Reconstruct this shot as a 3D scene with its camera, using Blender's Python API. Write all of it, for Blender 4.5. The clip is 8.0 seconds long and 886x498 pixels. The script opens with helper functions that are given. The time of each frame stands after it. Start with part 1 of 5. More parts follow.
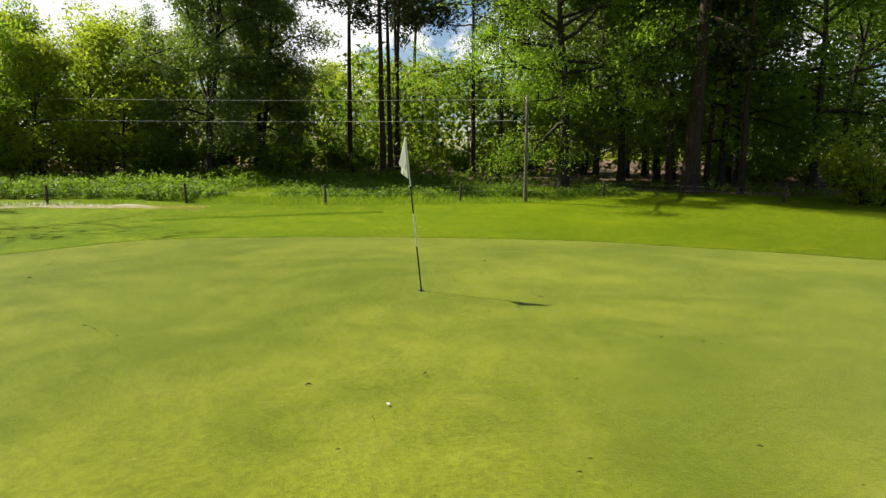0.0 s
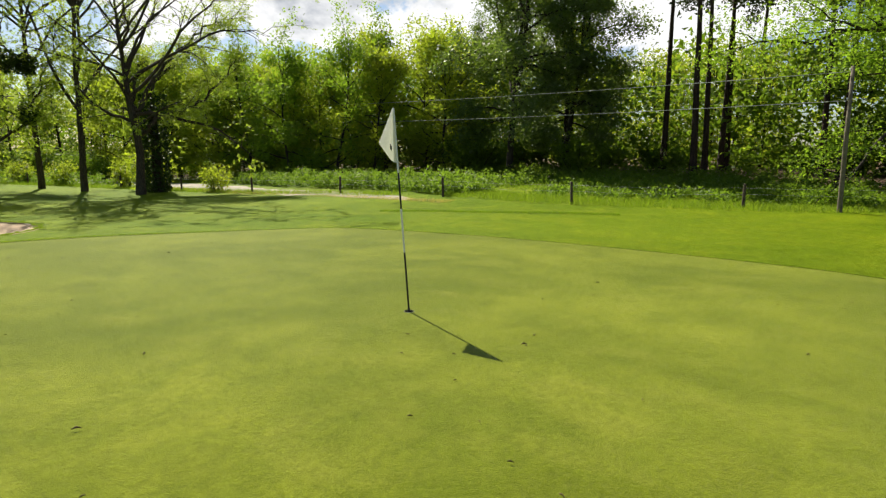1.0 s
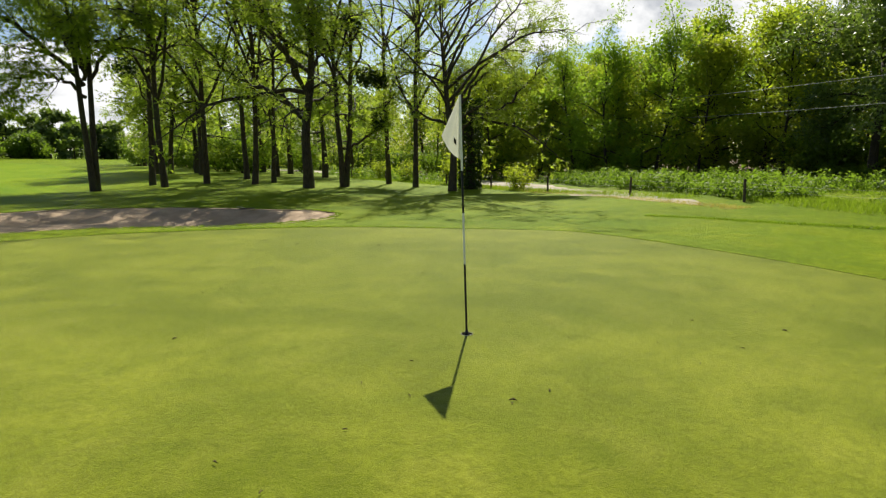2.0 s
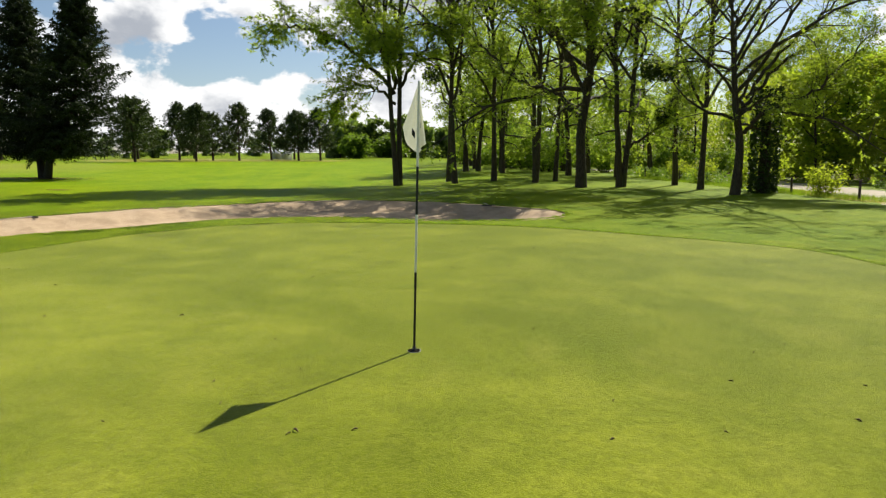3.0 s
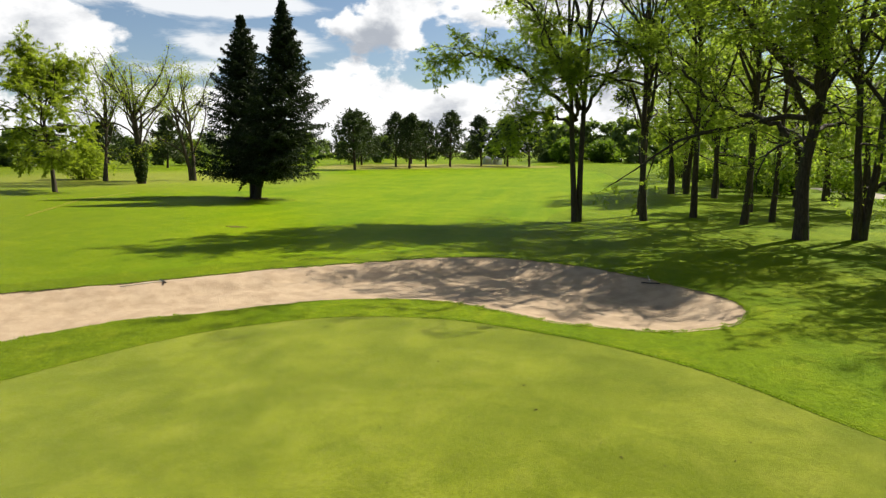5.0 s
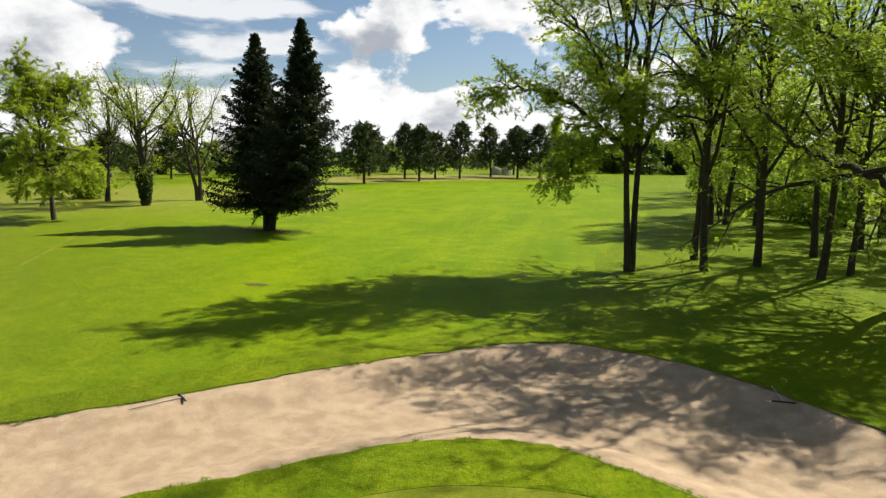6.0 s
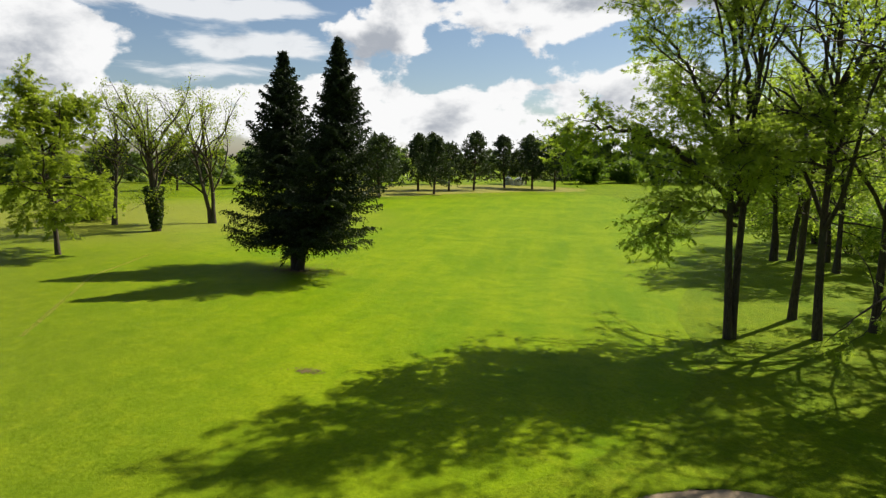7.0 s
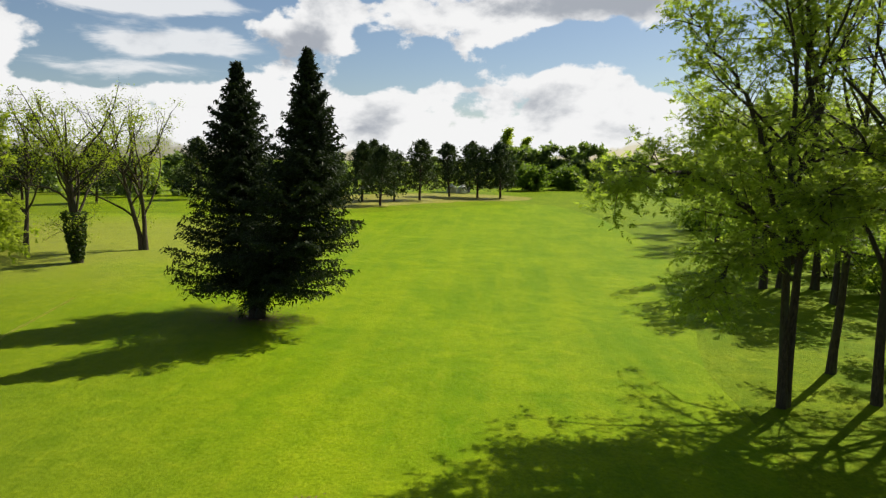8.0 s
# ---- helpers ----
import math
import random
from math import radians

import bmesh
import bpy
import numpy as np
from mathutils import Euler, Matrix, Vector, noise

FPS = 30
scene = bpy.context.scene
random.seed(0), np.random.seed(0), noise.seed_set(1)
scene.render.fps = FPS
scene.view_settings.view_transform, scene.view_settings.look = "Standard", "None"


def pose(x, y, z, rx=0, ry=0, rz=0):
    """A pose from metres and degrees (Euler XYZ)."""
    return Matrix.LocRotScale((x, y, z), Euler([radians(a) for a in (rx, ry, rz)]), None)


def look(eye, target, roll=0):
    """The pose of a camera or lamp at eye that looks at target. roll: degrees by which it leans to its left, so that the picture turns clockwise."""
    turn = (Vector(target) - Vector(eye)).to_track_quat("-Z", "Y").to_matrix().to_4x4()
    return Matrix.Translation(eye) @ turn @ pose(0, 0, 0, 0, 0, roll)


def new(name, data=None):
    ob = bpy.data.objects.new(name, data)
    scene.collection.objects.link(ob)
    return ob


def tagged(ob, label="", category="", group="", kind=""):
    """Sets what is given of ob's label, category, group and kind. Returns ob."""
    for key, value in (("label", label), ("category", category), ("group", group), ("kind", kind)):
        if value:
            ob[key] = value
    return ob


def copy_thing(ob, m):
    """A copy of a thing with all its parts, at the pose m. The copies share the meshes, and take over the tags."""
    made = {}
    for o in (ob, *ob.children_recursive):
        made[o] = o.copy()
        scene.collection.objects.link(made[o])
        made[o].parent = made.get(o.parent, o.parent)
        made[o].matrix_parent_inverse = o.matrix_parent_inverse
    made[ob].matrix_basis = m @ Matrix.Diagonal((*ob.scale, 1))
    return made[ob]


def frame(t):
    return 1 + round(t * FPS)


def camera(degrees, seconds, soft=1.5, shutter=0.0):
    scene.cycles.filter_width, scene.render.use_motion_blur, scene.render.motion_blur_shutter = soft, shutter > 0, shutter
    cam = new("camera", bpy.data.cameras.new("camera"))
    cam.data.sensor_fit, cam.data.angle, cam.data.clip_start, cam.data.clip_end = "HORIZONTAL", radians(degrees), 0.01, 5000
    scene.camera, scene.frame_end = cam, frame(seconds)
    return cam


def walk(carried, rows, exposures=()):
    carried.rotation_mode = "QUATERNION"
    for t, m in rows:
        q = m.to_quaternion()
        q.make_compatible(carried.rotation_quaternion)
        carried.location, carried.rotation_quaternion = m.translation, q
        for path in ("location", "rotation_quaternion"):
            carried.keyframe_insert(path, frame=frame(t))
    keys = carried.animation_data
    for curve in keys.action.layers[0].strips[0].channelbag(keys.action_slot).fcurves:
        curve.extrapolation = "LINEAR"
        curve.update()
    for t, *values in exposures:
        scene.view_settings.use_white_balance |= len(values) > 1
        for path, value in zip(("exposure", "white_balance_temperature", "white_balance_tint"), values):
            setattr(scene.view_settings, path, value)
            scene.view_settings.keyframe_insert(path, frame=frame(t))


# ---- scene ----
cam = camera(70.6, 8.0, 1.3)
PATH = [
    (0, (-8.326, 1.645, 1.893), (-6.401, 1.195, 1.590), 0.53),
    (0.5, (-7.086, -0.956, 1.738), (-5.112, -0.858, 1.434), 0.59),
    (1, (-5.901, -2.506, 1.666), (-4.043, -1.835, 1.358), 0.41),
    (1.5, (-4.767, -3.403, 1.629), (-3.168, -2.243, 1.319), 0.14),
    (2, (-3.535, -4.102, 1.622), (-2.304, -2.556, 1.311), -0.12),
    (2.2, (-2.988, -4.332, 1.615), (-1.933, -2.661, 1.305), -0.16),
    (3.3, (0.316, -4.772, 1.548), (0.394, -2.797, 1.242), -0.42),
    (3.5, (0.823, -4.685, 1.546), (0.762, -2.709, 1.241), -0.43),
    (4, (1.813, -4.082, 1.573), (1.525, -2.126, 1.269), -0.50),
    (4.2, (2.057, -3.544, 1.765), (1.743, -1.593, 1.457), -0.40),
    (4.4, (2.236, -3.093, 2.078), (1.906, -1.144, 1.770), -0.30),
    (4.5, (2.289, -2.868, 2.253), (1.953, -0.921, 1.946), -0.40),
    (4.7, (2.263, -2.315, 2.715), (1.915, -0.370, 2.407), -0.39),
    (5.8, (0.055, 1.230, 5.192), (-0.298, 3.174, 4.885), 0.01),
    (6, (-0.679, 2.014, 5.450), (-1.033, 3.960, 5.151), 0.21),
    (6.5, (-2.658, 4.143, 6.470), (-3.013, 6.088, 6.172), 0.41),
    (7, (-4.758, 6.329, 7.461), (-5.110, 8.276, 7.168), 0.61),
    (7.5, (-6.844, 8.594, 8.281), (-7.153, 10.549, 7.992), 0.60),
    (8, (-8.738, 11.173, 8.969), (-8.874, 13.148, 8.684), 0.78),
]
walk(cam, [(t, look(eye, target, roll)) for t, eye, target, roll in PATH],
     [(0, 1.08), (1.5, 1.02), (2.2, 0.98), (3.5, 1.04), (4.7, 1.04), (6, 0.95), (7, 0.88), (8, 0.80)])


# ---- world, sun and exposure ----
SUN_AZIMUTH, SUN_ELEVATION = radians(47.5), radians(43.9)
world = bpy.data.worlds.new("sky")
scene.world = world
world.use_nodes = True
wn = world.node_tree
wn.nodes.clear()


def math_node(tree, operation, a, b=None, c=None, clamp=False):
    n = tree.nodes.new("ShaderNodeMath")
    n.operation, n.use_clamp = operation, clamp
    for i, v in enumerate((a, b, c)):
        if v is None:
            continue
        if isinstance(v, (int, float)):
            n.inputs[i].default_value = v
        else:
            tree.links.new(v, n.inputs[i])
    return n.outputs[0]


def mix_color(tree, fac, a, b, blend="MIX"):
    n = tree.nodes.new("ShaderNodeMix")
    n.data_type, n.blend_type = "RGBA", blend
    for socket, v in ((n.inputs[0], fac), (n.inputs[6], a), (n.inputs[7], b)):
        if isinstance(v, (int, float)):
            socket.default_value = v
        elif isinstance(v, tuple):
            socket.default_value = (*v[:3], 1)
        else:
            tree.links.new(v, socket)
    return n.outputs[2]


def smooth(tree, value, lo, hi, to_lo=0.0, to_hi=1.0):
    n = tree.nodes.new("ShaderNodeMapRange")
    n.interpolation_type = "SMOOTHSTEP"
    tree.links.new(value, n.inputs[0])
    for i, v in enumerate((lo, hi, to_lo, to_hi)):
        n.inputs[i + 1].default_value = v
    return n.outputs[0]


def noise_node(tree, vector, scale, detail=4.0, rough=0.55, distortion=0.0):
    n = tree.nodes.new("ShaderNodeTexNoise")
    n.inputs["Scale"].default_value, n.inputs["Detail"].default_value = scale, detail
    n.inputs["Roughness"].default_value, n.inputs["Distortion"].default_value = rough, distortion
    tree.links.new(vector, n.inputs["Vector"])
    return n.outputs[0]


def vector_mul(tree, vector, by, add=(0, 0, 0)):
    n = tree.nodes.new("ShaderNodeVectorMath")
    n.operation = "MULTIPLY_ADD"
    tree.links.new(vector, n.inputs[0])
    n.inputs[1].default_value, n.inputs[2].default_value = by, add
    return n.outputs[0]


sky = wn.nodes.new("ShaderNodeTexSky")
sky.sky_type, sky.sun_disc = "NISHITA", False
sky.air_density, sky.dust_density, sky.ozone_density = 1.0, 0.6, 2.2
sky.sun_elevation, sky.sun_rotation = SUN_ELEVATION, radians(90) - SUN_AZIMUTH
SKY_STRENGTH, CLOUD_LIGHT = 0.048, 0.56
coord = wn.nodes.new("ShaderNodeTexCoord").outputs["Generated"]
billow = noise_node(wn, vector_mul(wn, coord, (1, 1, 1.6)), 7.5, 12.0, 0.58, 0.15)
higher = noise_node(wn, vector_mul(wn, coord, (1, 1, 1.6), (0.014, 0.010, 0.040)), 7.5, 12.0, 0.58, 0.15)
wisp = noise_node(wn, vector_mul(wn, coord, (1, 1, 5.0), (3, 1, 2)), 5.0, 9.0, 0.62, 0.5)
# clouds: direction, width, width over height and strength of each
HEAPS = [(-0.254, 0.948, 0.190, 0.112, 1.6, 1.00), (-0.118, 0.973, 0.198, 0.079, 1.8, 1.00), (0.097, 0.970, 0.223, 0.232, 5.6, 1.00), (0.044, 0.982, 0.186, 0.082, 2.4, 0.80),
         (0.076, 0.992, 0.098, 0.176, 2.8, 1.00), (-0.141, 0.987, 0.071, 0.142, 2.5, 1.00), (-0.068, 0.997, 0.040, 0.520, 7.0, 1.00),
         (-0.423, 0.902, 0.079, 0.172, 3.5, 0.95), (-0.298, 0.948, 0.115, 0.105, 2.5, 0.90), (-0.665, 0.730, 0.145, 0.135, 1.6, 1.00), (-0.695, 0.712, 0.099, 0.120, 1.1, 1.00),
         (-0.607, 0.793, 0.050, 0.247, 4.7, 0.95), (-0.760, 0.640, 0.129, 0.170, 1.5, 0.90), (0.735, 0.652, 0.187, 0.108, 1.0, 1.00), (0.862, 0.451, 0.230, 0.452, 5.0, 0.90),
         (0.987, -0.034, 0.158, 0.181, 1.2, 0.90), (0.938, 0.297, 0.177, 0.298, 2.5, 0.90), (0.091, 0.994, 0.057, 0.235, 3.2, 0.90), (0.809, -0.514, 0.285, 0.542, 1.7, 0.80)]
WISPS = [(-0.449, 0.879, 0.163, 0.150, 6.7, 0.95), (-0.510, 0.851, 0.124, 0.195, 9.3, 0.85), (-0.460, 0.865, 0.203, 0.172, 10.5, 0.85), (-0.550, 0.811, 0.201, 0.247, 8.2, 0.80),
         (-0.466, 0.870, 0.163, 0.112, 5.0, 0.90), (-0.359, 0.921, 0.151, 0.090, 4.0, 0.80)]
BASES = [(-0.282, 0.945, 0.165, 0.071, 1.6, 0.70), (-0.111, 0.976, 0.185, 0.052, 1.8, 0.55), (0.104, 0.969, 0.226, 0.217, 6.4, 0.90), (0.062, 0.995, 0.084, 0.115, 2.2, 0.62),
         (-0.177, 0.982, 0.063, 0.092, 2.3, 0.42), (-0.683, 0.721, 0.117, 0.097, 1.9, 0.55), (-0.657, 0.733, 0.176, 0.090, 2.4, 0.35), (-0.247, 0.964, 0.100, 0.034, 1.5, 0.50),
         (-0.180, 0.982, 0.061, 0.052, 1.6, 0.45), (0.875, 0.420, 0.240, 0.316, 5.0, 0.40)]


swirl = wn.nodes.new("ShaderNodeTexNoise")
swirl.inputs["Scale"].default_value, swirl.inputs["Detail"].default_value = 6.0, 5.0
wn.links.new(vector_mul(wn, coord, (1, 1, 2.0)), swirl.inputs["Vector"])
stirred = wn.nodes.new("ShaderNodeVectorMath")
stirred.operation = "ADD"
wn.links.new(coord, stirred.inputs[0])
wn.links.new(vector_mul(wn, swirl.outputs["Color"], (0.16, 0.16, 0.07), (-0.08, -0.08, -0.035)), stirred.inputs[1])


def cloud_field(blobs):
    field = None
    for cx, cy, cz, width, flat, gain in blobs:
        d = wn.nodes.new("ShaderNodeVectorMath")
        d.operation = "DISTANCE"
        wn.links.new(vector_mul(wn, stirred.outputs[0], (1, 1, flat)), d.inputs[0])
        d.inputs[1].default_value = (cx, cy, cz * flat)
        g = smooth(wn, d.outputs["Value"], width * 0.2, width * 1.18, gain, 0.0)
        field = g if field is None else math_node(wn, "ADD", field, g)
    return field


def ragged(field, grain, amount):
    return math_node(wn, "ADD", field, math_node(wn, "MULTIPLY", math_node(wn, "SUBTRACT", grain, 0.5), amount))


height = wn.nodes.new("ShaderNodeSeparateXYZ")
wn.links.new(coord, height.inputs[0])
elsewhere = smooth(wn, height.outputs[2], 0.25, 0.5, 0.0, 0.22)
heap_cover = smooth(wn, ragged(math_node(wn, "MAXIMUM", math_node(wn, "MINIMUM", cloud_field(HEAPS), 1.0), elsewhere), billow, 3.3), 0.40, 0.66)
wisp_cover = smooth(wn, ragged(cloud_field(WISPS), wisp, 3.4), 0.42, 1.25, 0.0, 0.80)
cover = math_node(wn, "MAXIMUM", heap_cover, wisp_cover)
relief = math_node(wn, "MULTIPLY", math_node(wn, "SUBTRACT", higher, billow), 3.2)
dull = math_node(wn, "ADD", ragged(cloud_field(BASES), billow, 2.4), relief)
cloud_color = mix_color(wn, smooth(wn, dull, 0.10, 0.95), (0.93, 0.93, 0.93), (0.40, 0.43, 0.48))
blue = wn.nodes.new("ShaderNodeVectorMath")
blue.operation = "SCALE"
wn.links.new(sky.outputs[0], blue.inputs[0])
blue.inputs["Scale"].default_value = SKY_STRENGTH
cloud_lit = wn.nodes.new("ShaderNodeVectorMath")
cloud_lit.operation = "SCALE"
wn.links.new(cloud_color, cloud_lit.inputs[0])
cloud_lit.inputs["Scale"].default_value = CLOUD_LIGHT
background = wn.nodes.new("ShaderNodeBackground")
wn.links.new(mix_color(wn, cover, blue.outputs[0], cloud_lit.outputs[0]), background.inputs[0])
wn.links.new(background.outputs[0], wn.nodes.new("ShaderNodeOutputWorld").inputs[0])

sun = new("sun", bpy.data.lights.new("sun", "SUN"))
sun.data.energy, sun.data.angle, sun.data.color = 5.1, radians(0.55), (1.0, 0.93, 0.81)
sun_way = Vector((math.cos(SUN_AZIMUTH) * math.cos(SUN_ELEVATION), math.sin(SUN_AZIMUTH) * math.cos(SUN_ELEVATION), math.sin(SUN_ELEVATION)))
sun.matrix_world = look(sun_way * 200, (0, 0, 0))


# ---- materials ----
def material(name):
    m = bpy.data.materials.new(name)
    m.use_nodes = True
    t = m.node_tree
    b = t.nodes["Principled BSDF"]
    b.inputs["Specular IOR Level"].default_value = 0.25
    return m, t, b, t.nodes["Material Output"]


def position(t):
    return t.nodes.new("ShaderNodeNewGeometry").outputs["Position"]


def bump(t, b, height, strength, distance=0.02):
    n = t.nodes.new("ShaderNodeBump")
    n.inputs["Strength"].default_value, n.inputs["Distance"].default_value = strength, distance
    t.links.new(height, n.inputs["Height"])
    t.links.new(n.outputs[0], b.inputs["Normal"])


def grass_material(name, dark, light, dry, blade, patch, relief, gloss=0.03, mow=0.0, tufty=0.55, rugged=7.0, lanes=0.6, fleck=0.6, sheen=0.0, sward=False):
    """Turf: broad tone patches, mottle, dry spots and a fine blade grain; sward: an older, darker turf to the south-west and straw-dry ground under the open trees."""
    m, t, b, out = material(name)
    p = position(t)
    broad = smooth(t, noise_node(t, p, patch, 5.0, 0.62, 0.6), 0.34, 0.66)
    streaks = smooth(t, noise_node(t, vector_mul(t, p, (0.8, 1.25, 1)), patch * 4.5, 6.0, 0.62, 0.7), 0.36, 0.66)
    mottle = noise_node(t, vector_mul(t, p, (1.15, 0.9, 1)), 1.3, rugged, 0.60, 0.5)
    tuft = noise_node(t, p, blade * 0.16, 4.0, 0.7)
    grain = noise_node(t, p, blade, 3.0, 0.75)
    c = mix_color(t, broad, dark, light)
    c = mix_color(t, math_node(t, "MULTIPLY", streaks, lanes), c, tuple(v * f for v, f in zip(dark, (0.80, 0.90, 0.6))))
    if mow:
        lane = noise_node(t, vector_mul(t, p, (0.55, 0.05, 0.0), (2.0, 5.0, 0.0)), 1.0, 4.0, 0.6, 0.4)
        c = mix_color(t, smooth(t, lane, 0.40, 0.62, 0.0, mow), c, tuple(v * f for v, f in zip(light, (1.3, 1.12, 1.2))))
    if sward:
        wander = noise_node(t, p, 0.16, 4.0, 0.6)
        d = t.nodes.new("ShaderNodeVectorMath")
        d.operation = "DOT_PRODUCT"
        t.links.new(p, d.inputs[0])
        d.inputs[1].default_value = (0.81, 0.586, 0.0)
        off = math_node(t, "ADD", d.outputs["Value"], math_node(t, "MULTIPLY", wander, 9.0))
        c = mix_color(t, smooth(t, off, -5.0, 16.0, 0.85, 0.0), c, (0.120, 0.156, 0.010))
        far = t.nodes.new("ShaderNodeVectorMath")
        far.operation = "DISTANCE"
        t.links.new(p, far.inputs[0])
        far.inputs[1].default_value = (-50.0, 74.0, 0.0)
        away = math_node(t, "ADD", far.outputs["Value"], math_node(t, "MULTIPLY", wander, 16.0))
        c = mix_color(t, smooth(t, away, 18.0, 42.0, 0.55, 0.0), c, (0.26, 0.235, 0.055))
    c = mix_color(t, smooth(t, mottle, 0.48, 0.72, 0.0, 0.40), c, dry)
    c = mix_color(t, smooth(t, mottle, 0.32, 0.48, 0.34, 0.0), c, tuple(v * 0.62 for v in dark))
    c = mix_color(t, smooth(t, tuft, 0.38, 0.60, tufty, 0.0), c, tuple(v * 0.42 for v in dark))
    c = mix_color(t, smooth(t, grain, 0.31, 0.66, fleck, 0.0), c, tuple(v * 0.25 for v in dark))
    c = mix_color(t, smooth(t, grain, 0.52, 0.76, 0.0, fleck * 0.7), c, tuple(v * f for v, f in zip(dry, (1.55, 1.62, 1.3))))
    t.links.new(c, b.inputs["Base Color"])
    b.inputs["Roughness"].default_value = 0.55
    b.inputs["Specular IOR Level"].default_value = gloss
    b.inputs["Sheen Weight"].default_value, b.inputs["Sheen Roughness"].default_value = sheen, 0.30
    b.inputs["Sheen Tint"].default_value = (1.0, 1.0, 0.45, 1)
    height = math_node(t, "ADD", grain, math_node(t, "MULTIPLY", tuft, 1.2))
    bump(t, b, math_node(t, "ADD", height, math_node(t, "MULTIPLY", mottle, 3.0)), 0.75, relief)
    return m


GREEN = grass_material("mown_green", (0.106, 0.138, 0.003), (0.212, 0.242, 0.015), (0.254, 0.266, 0.032), 115.0, 0.30, 0.010, 0.012, 0.0, 0.36, 6.0, 0.46, 0.42, 0.42)
ROUGH = grass_material("rough_grass", (0.108, 0.184, 0.003), (0.198, 0.268, 0.006), (0.262, 0.284, 0.014), 40.0, 0.16, 0.045, 0.015, 0.14, 0.42, lanes=0.6, fleck=0.6, sheen=0.0, sward=True)
FAIRWAY = grass_material("fairway_grass", (0.108, 0.198, 0.002), (0.196, 0.280, 0.004), (0.240, 0.280, 0.011), 46.0, 0.13, 0.035, 0.015, 0.30, 0.34, 6.0, 0.60, 0.32, 0.0, True)
DRY_GRASS = grass_material("dry_grass", (0.23, 0.23, 0.035), (0.34, 0.31, 0.085), (0.38, 0.33, 0.13), 34.0, 0.15, 0.03, 0.02)


def plain_material(name, a, b_color, scale, roughness=0.8, relief=0.01, strength=0.5, fine=None):
    m, t, b, out = material(name)
    p = position(t)
    n1 = noise_node(t, p, scale, 4.0, 0.6)
    n2 = noise_node(t, p, fine or scale * 9, 4.0, 0.65)
    c = mix_color(t, smooth(t, n1, 0.35, 0.65), a, b_color)
    c = mix_color(t, smooth(t, n2, 0.3, 0.7, 0.0, 0.5), c, tuple(v * 0.6 for v in a))
    t.links.new(c, b.inputs["Base Color"])
    b.inputs["Roughness"].default_value = roughness
    bump(t, b, math_node(t, "ADD", n1, n2), strength, relief)
    return m


SAND = plain_material("bunker_sand", (0.345, 0.252, 0.158), (0.455, 0.345, 0.225), 2.2, 0.95, 0.030, 1.0, 42.0)
SOIL = plain_material("soil", (0.27, 0.20, 0.12), (0.40, 0.31, 0.20), 5.0, 0.95, 0.04, 0.8)
GRAVEL = plain_material("track_gravel", (0.28, 0.25, 0.19), (0.36, 0.32, 0.26), 1.2, 0.95, 0.03, 0.7, 30.0)
LITTER = plain_material("leaf_litter", (0.10, 0.065, 0.035), (0.20, 0.13, 0.075), 1.3, 0.95, 0.06, 0.9, 14.0)
BLACK = plain_material("black_paint", (0.012, 0.012, 0.014), (0.02, 0.02, 0.022), 30.0, 0.35, 0.001, 0.1)
WHITE = plain_material("white_paint", (0.78, 0.78, 0.75), (0.70, 0.70, 0.66), 20.0, 0.35, 0.001, 0.1)
POST_WOOD = plain_material("weathered_post_wood", (0.05, 0.035, 0.022), (0.10, 0.075, 0.05), 9.0, 0.85, 0.01, 0.6)
POLE_WOOD = plain_material("grey_pole_wood", (0.13, 0.105, 0.075), (0.19, 0.16, 0.12), 6.0, 0.85, 0.01, 0.5)
WIRE = plain_material("cable_metal", (0.26, 0.265, 0.27), (0.32, 0.325, 0.33), 10.0, 0.8, 0.001, 0.1)
DEBRIS = plain_material("dry_twig", (0.07, 0.05, 0.025), (0.13, 0.09, 0.05), 30.0, 0.9, 0.002, 0.3)


def bark_material(name, a, c2, scale=7.0):
    m, t, b, out = material(name)
    p = vector_mul(t, t.nodes.new("ShaderNodeTexCoord").outputs["Object"], (1, 1, 0.22))
    ridges = noise_node(t, p, scale * 2.2, 5.0, 0.7, 0.6)
    broad = noise_node(t, p, scale * 0.3, 3.0)
    c = mix_color(t, smooth(t, ridges, 0.35, 0.65), tuple(v * 0.45 for v in a), a)
    c = mix_color(t, smooth(t, broad, 0.45, 0.7, 0.0, 0.7), c, c2)
    t.links.new(c, b.inputs["Base Color"])
    b.inputs["Roughness"].default_value = 0.9
    bump(t, b, ridges, 1.0, 0.05)
    return m


ACACIA_BARK = bark_material("acacia_bark", (0.075, 0.056, 0.040), (0.060, 0.065, 0.036))
PINE_BARK = bark_material("pine_bark", (0.062, 0.039, 0.028), (0.082, 0.057, 0.042), 5.0)
DARK_BARK = bark_material("dark_bark", (0.050, 0.038, 0.028), (0.045, 0.048, 0.030))


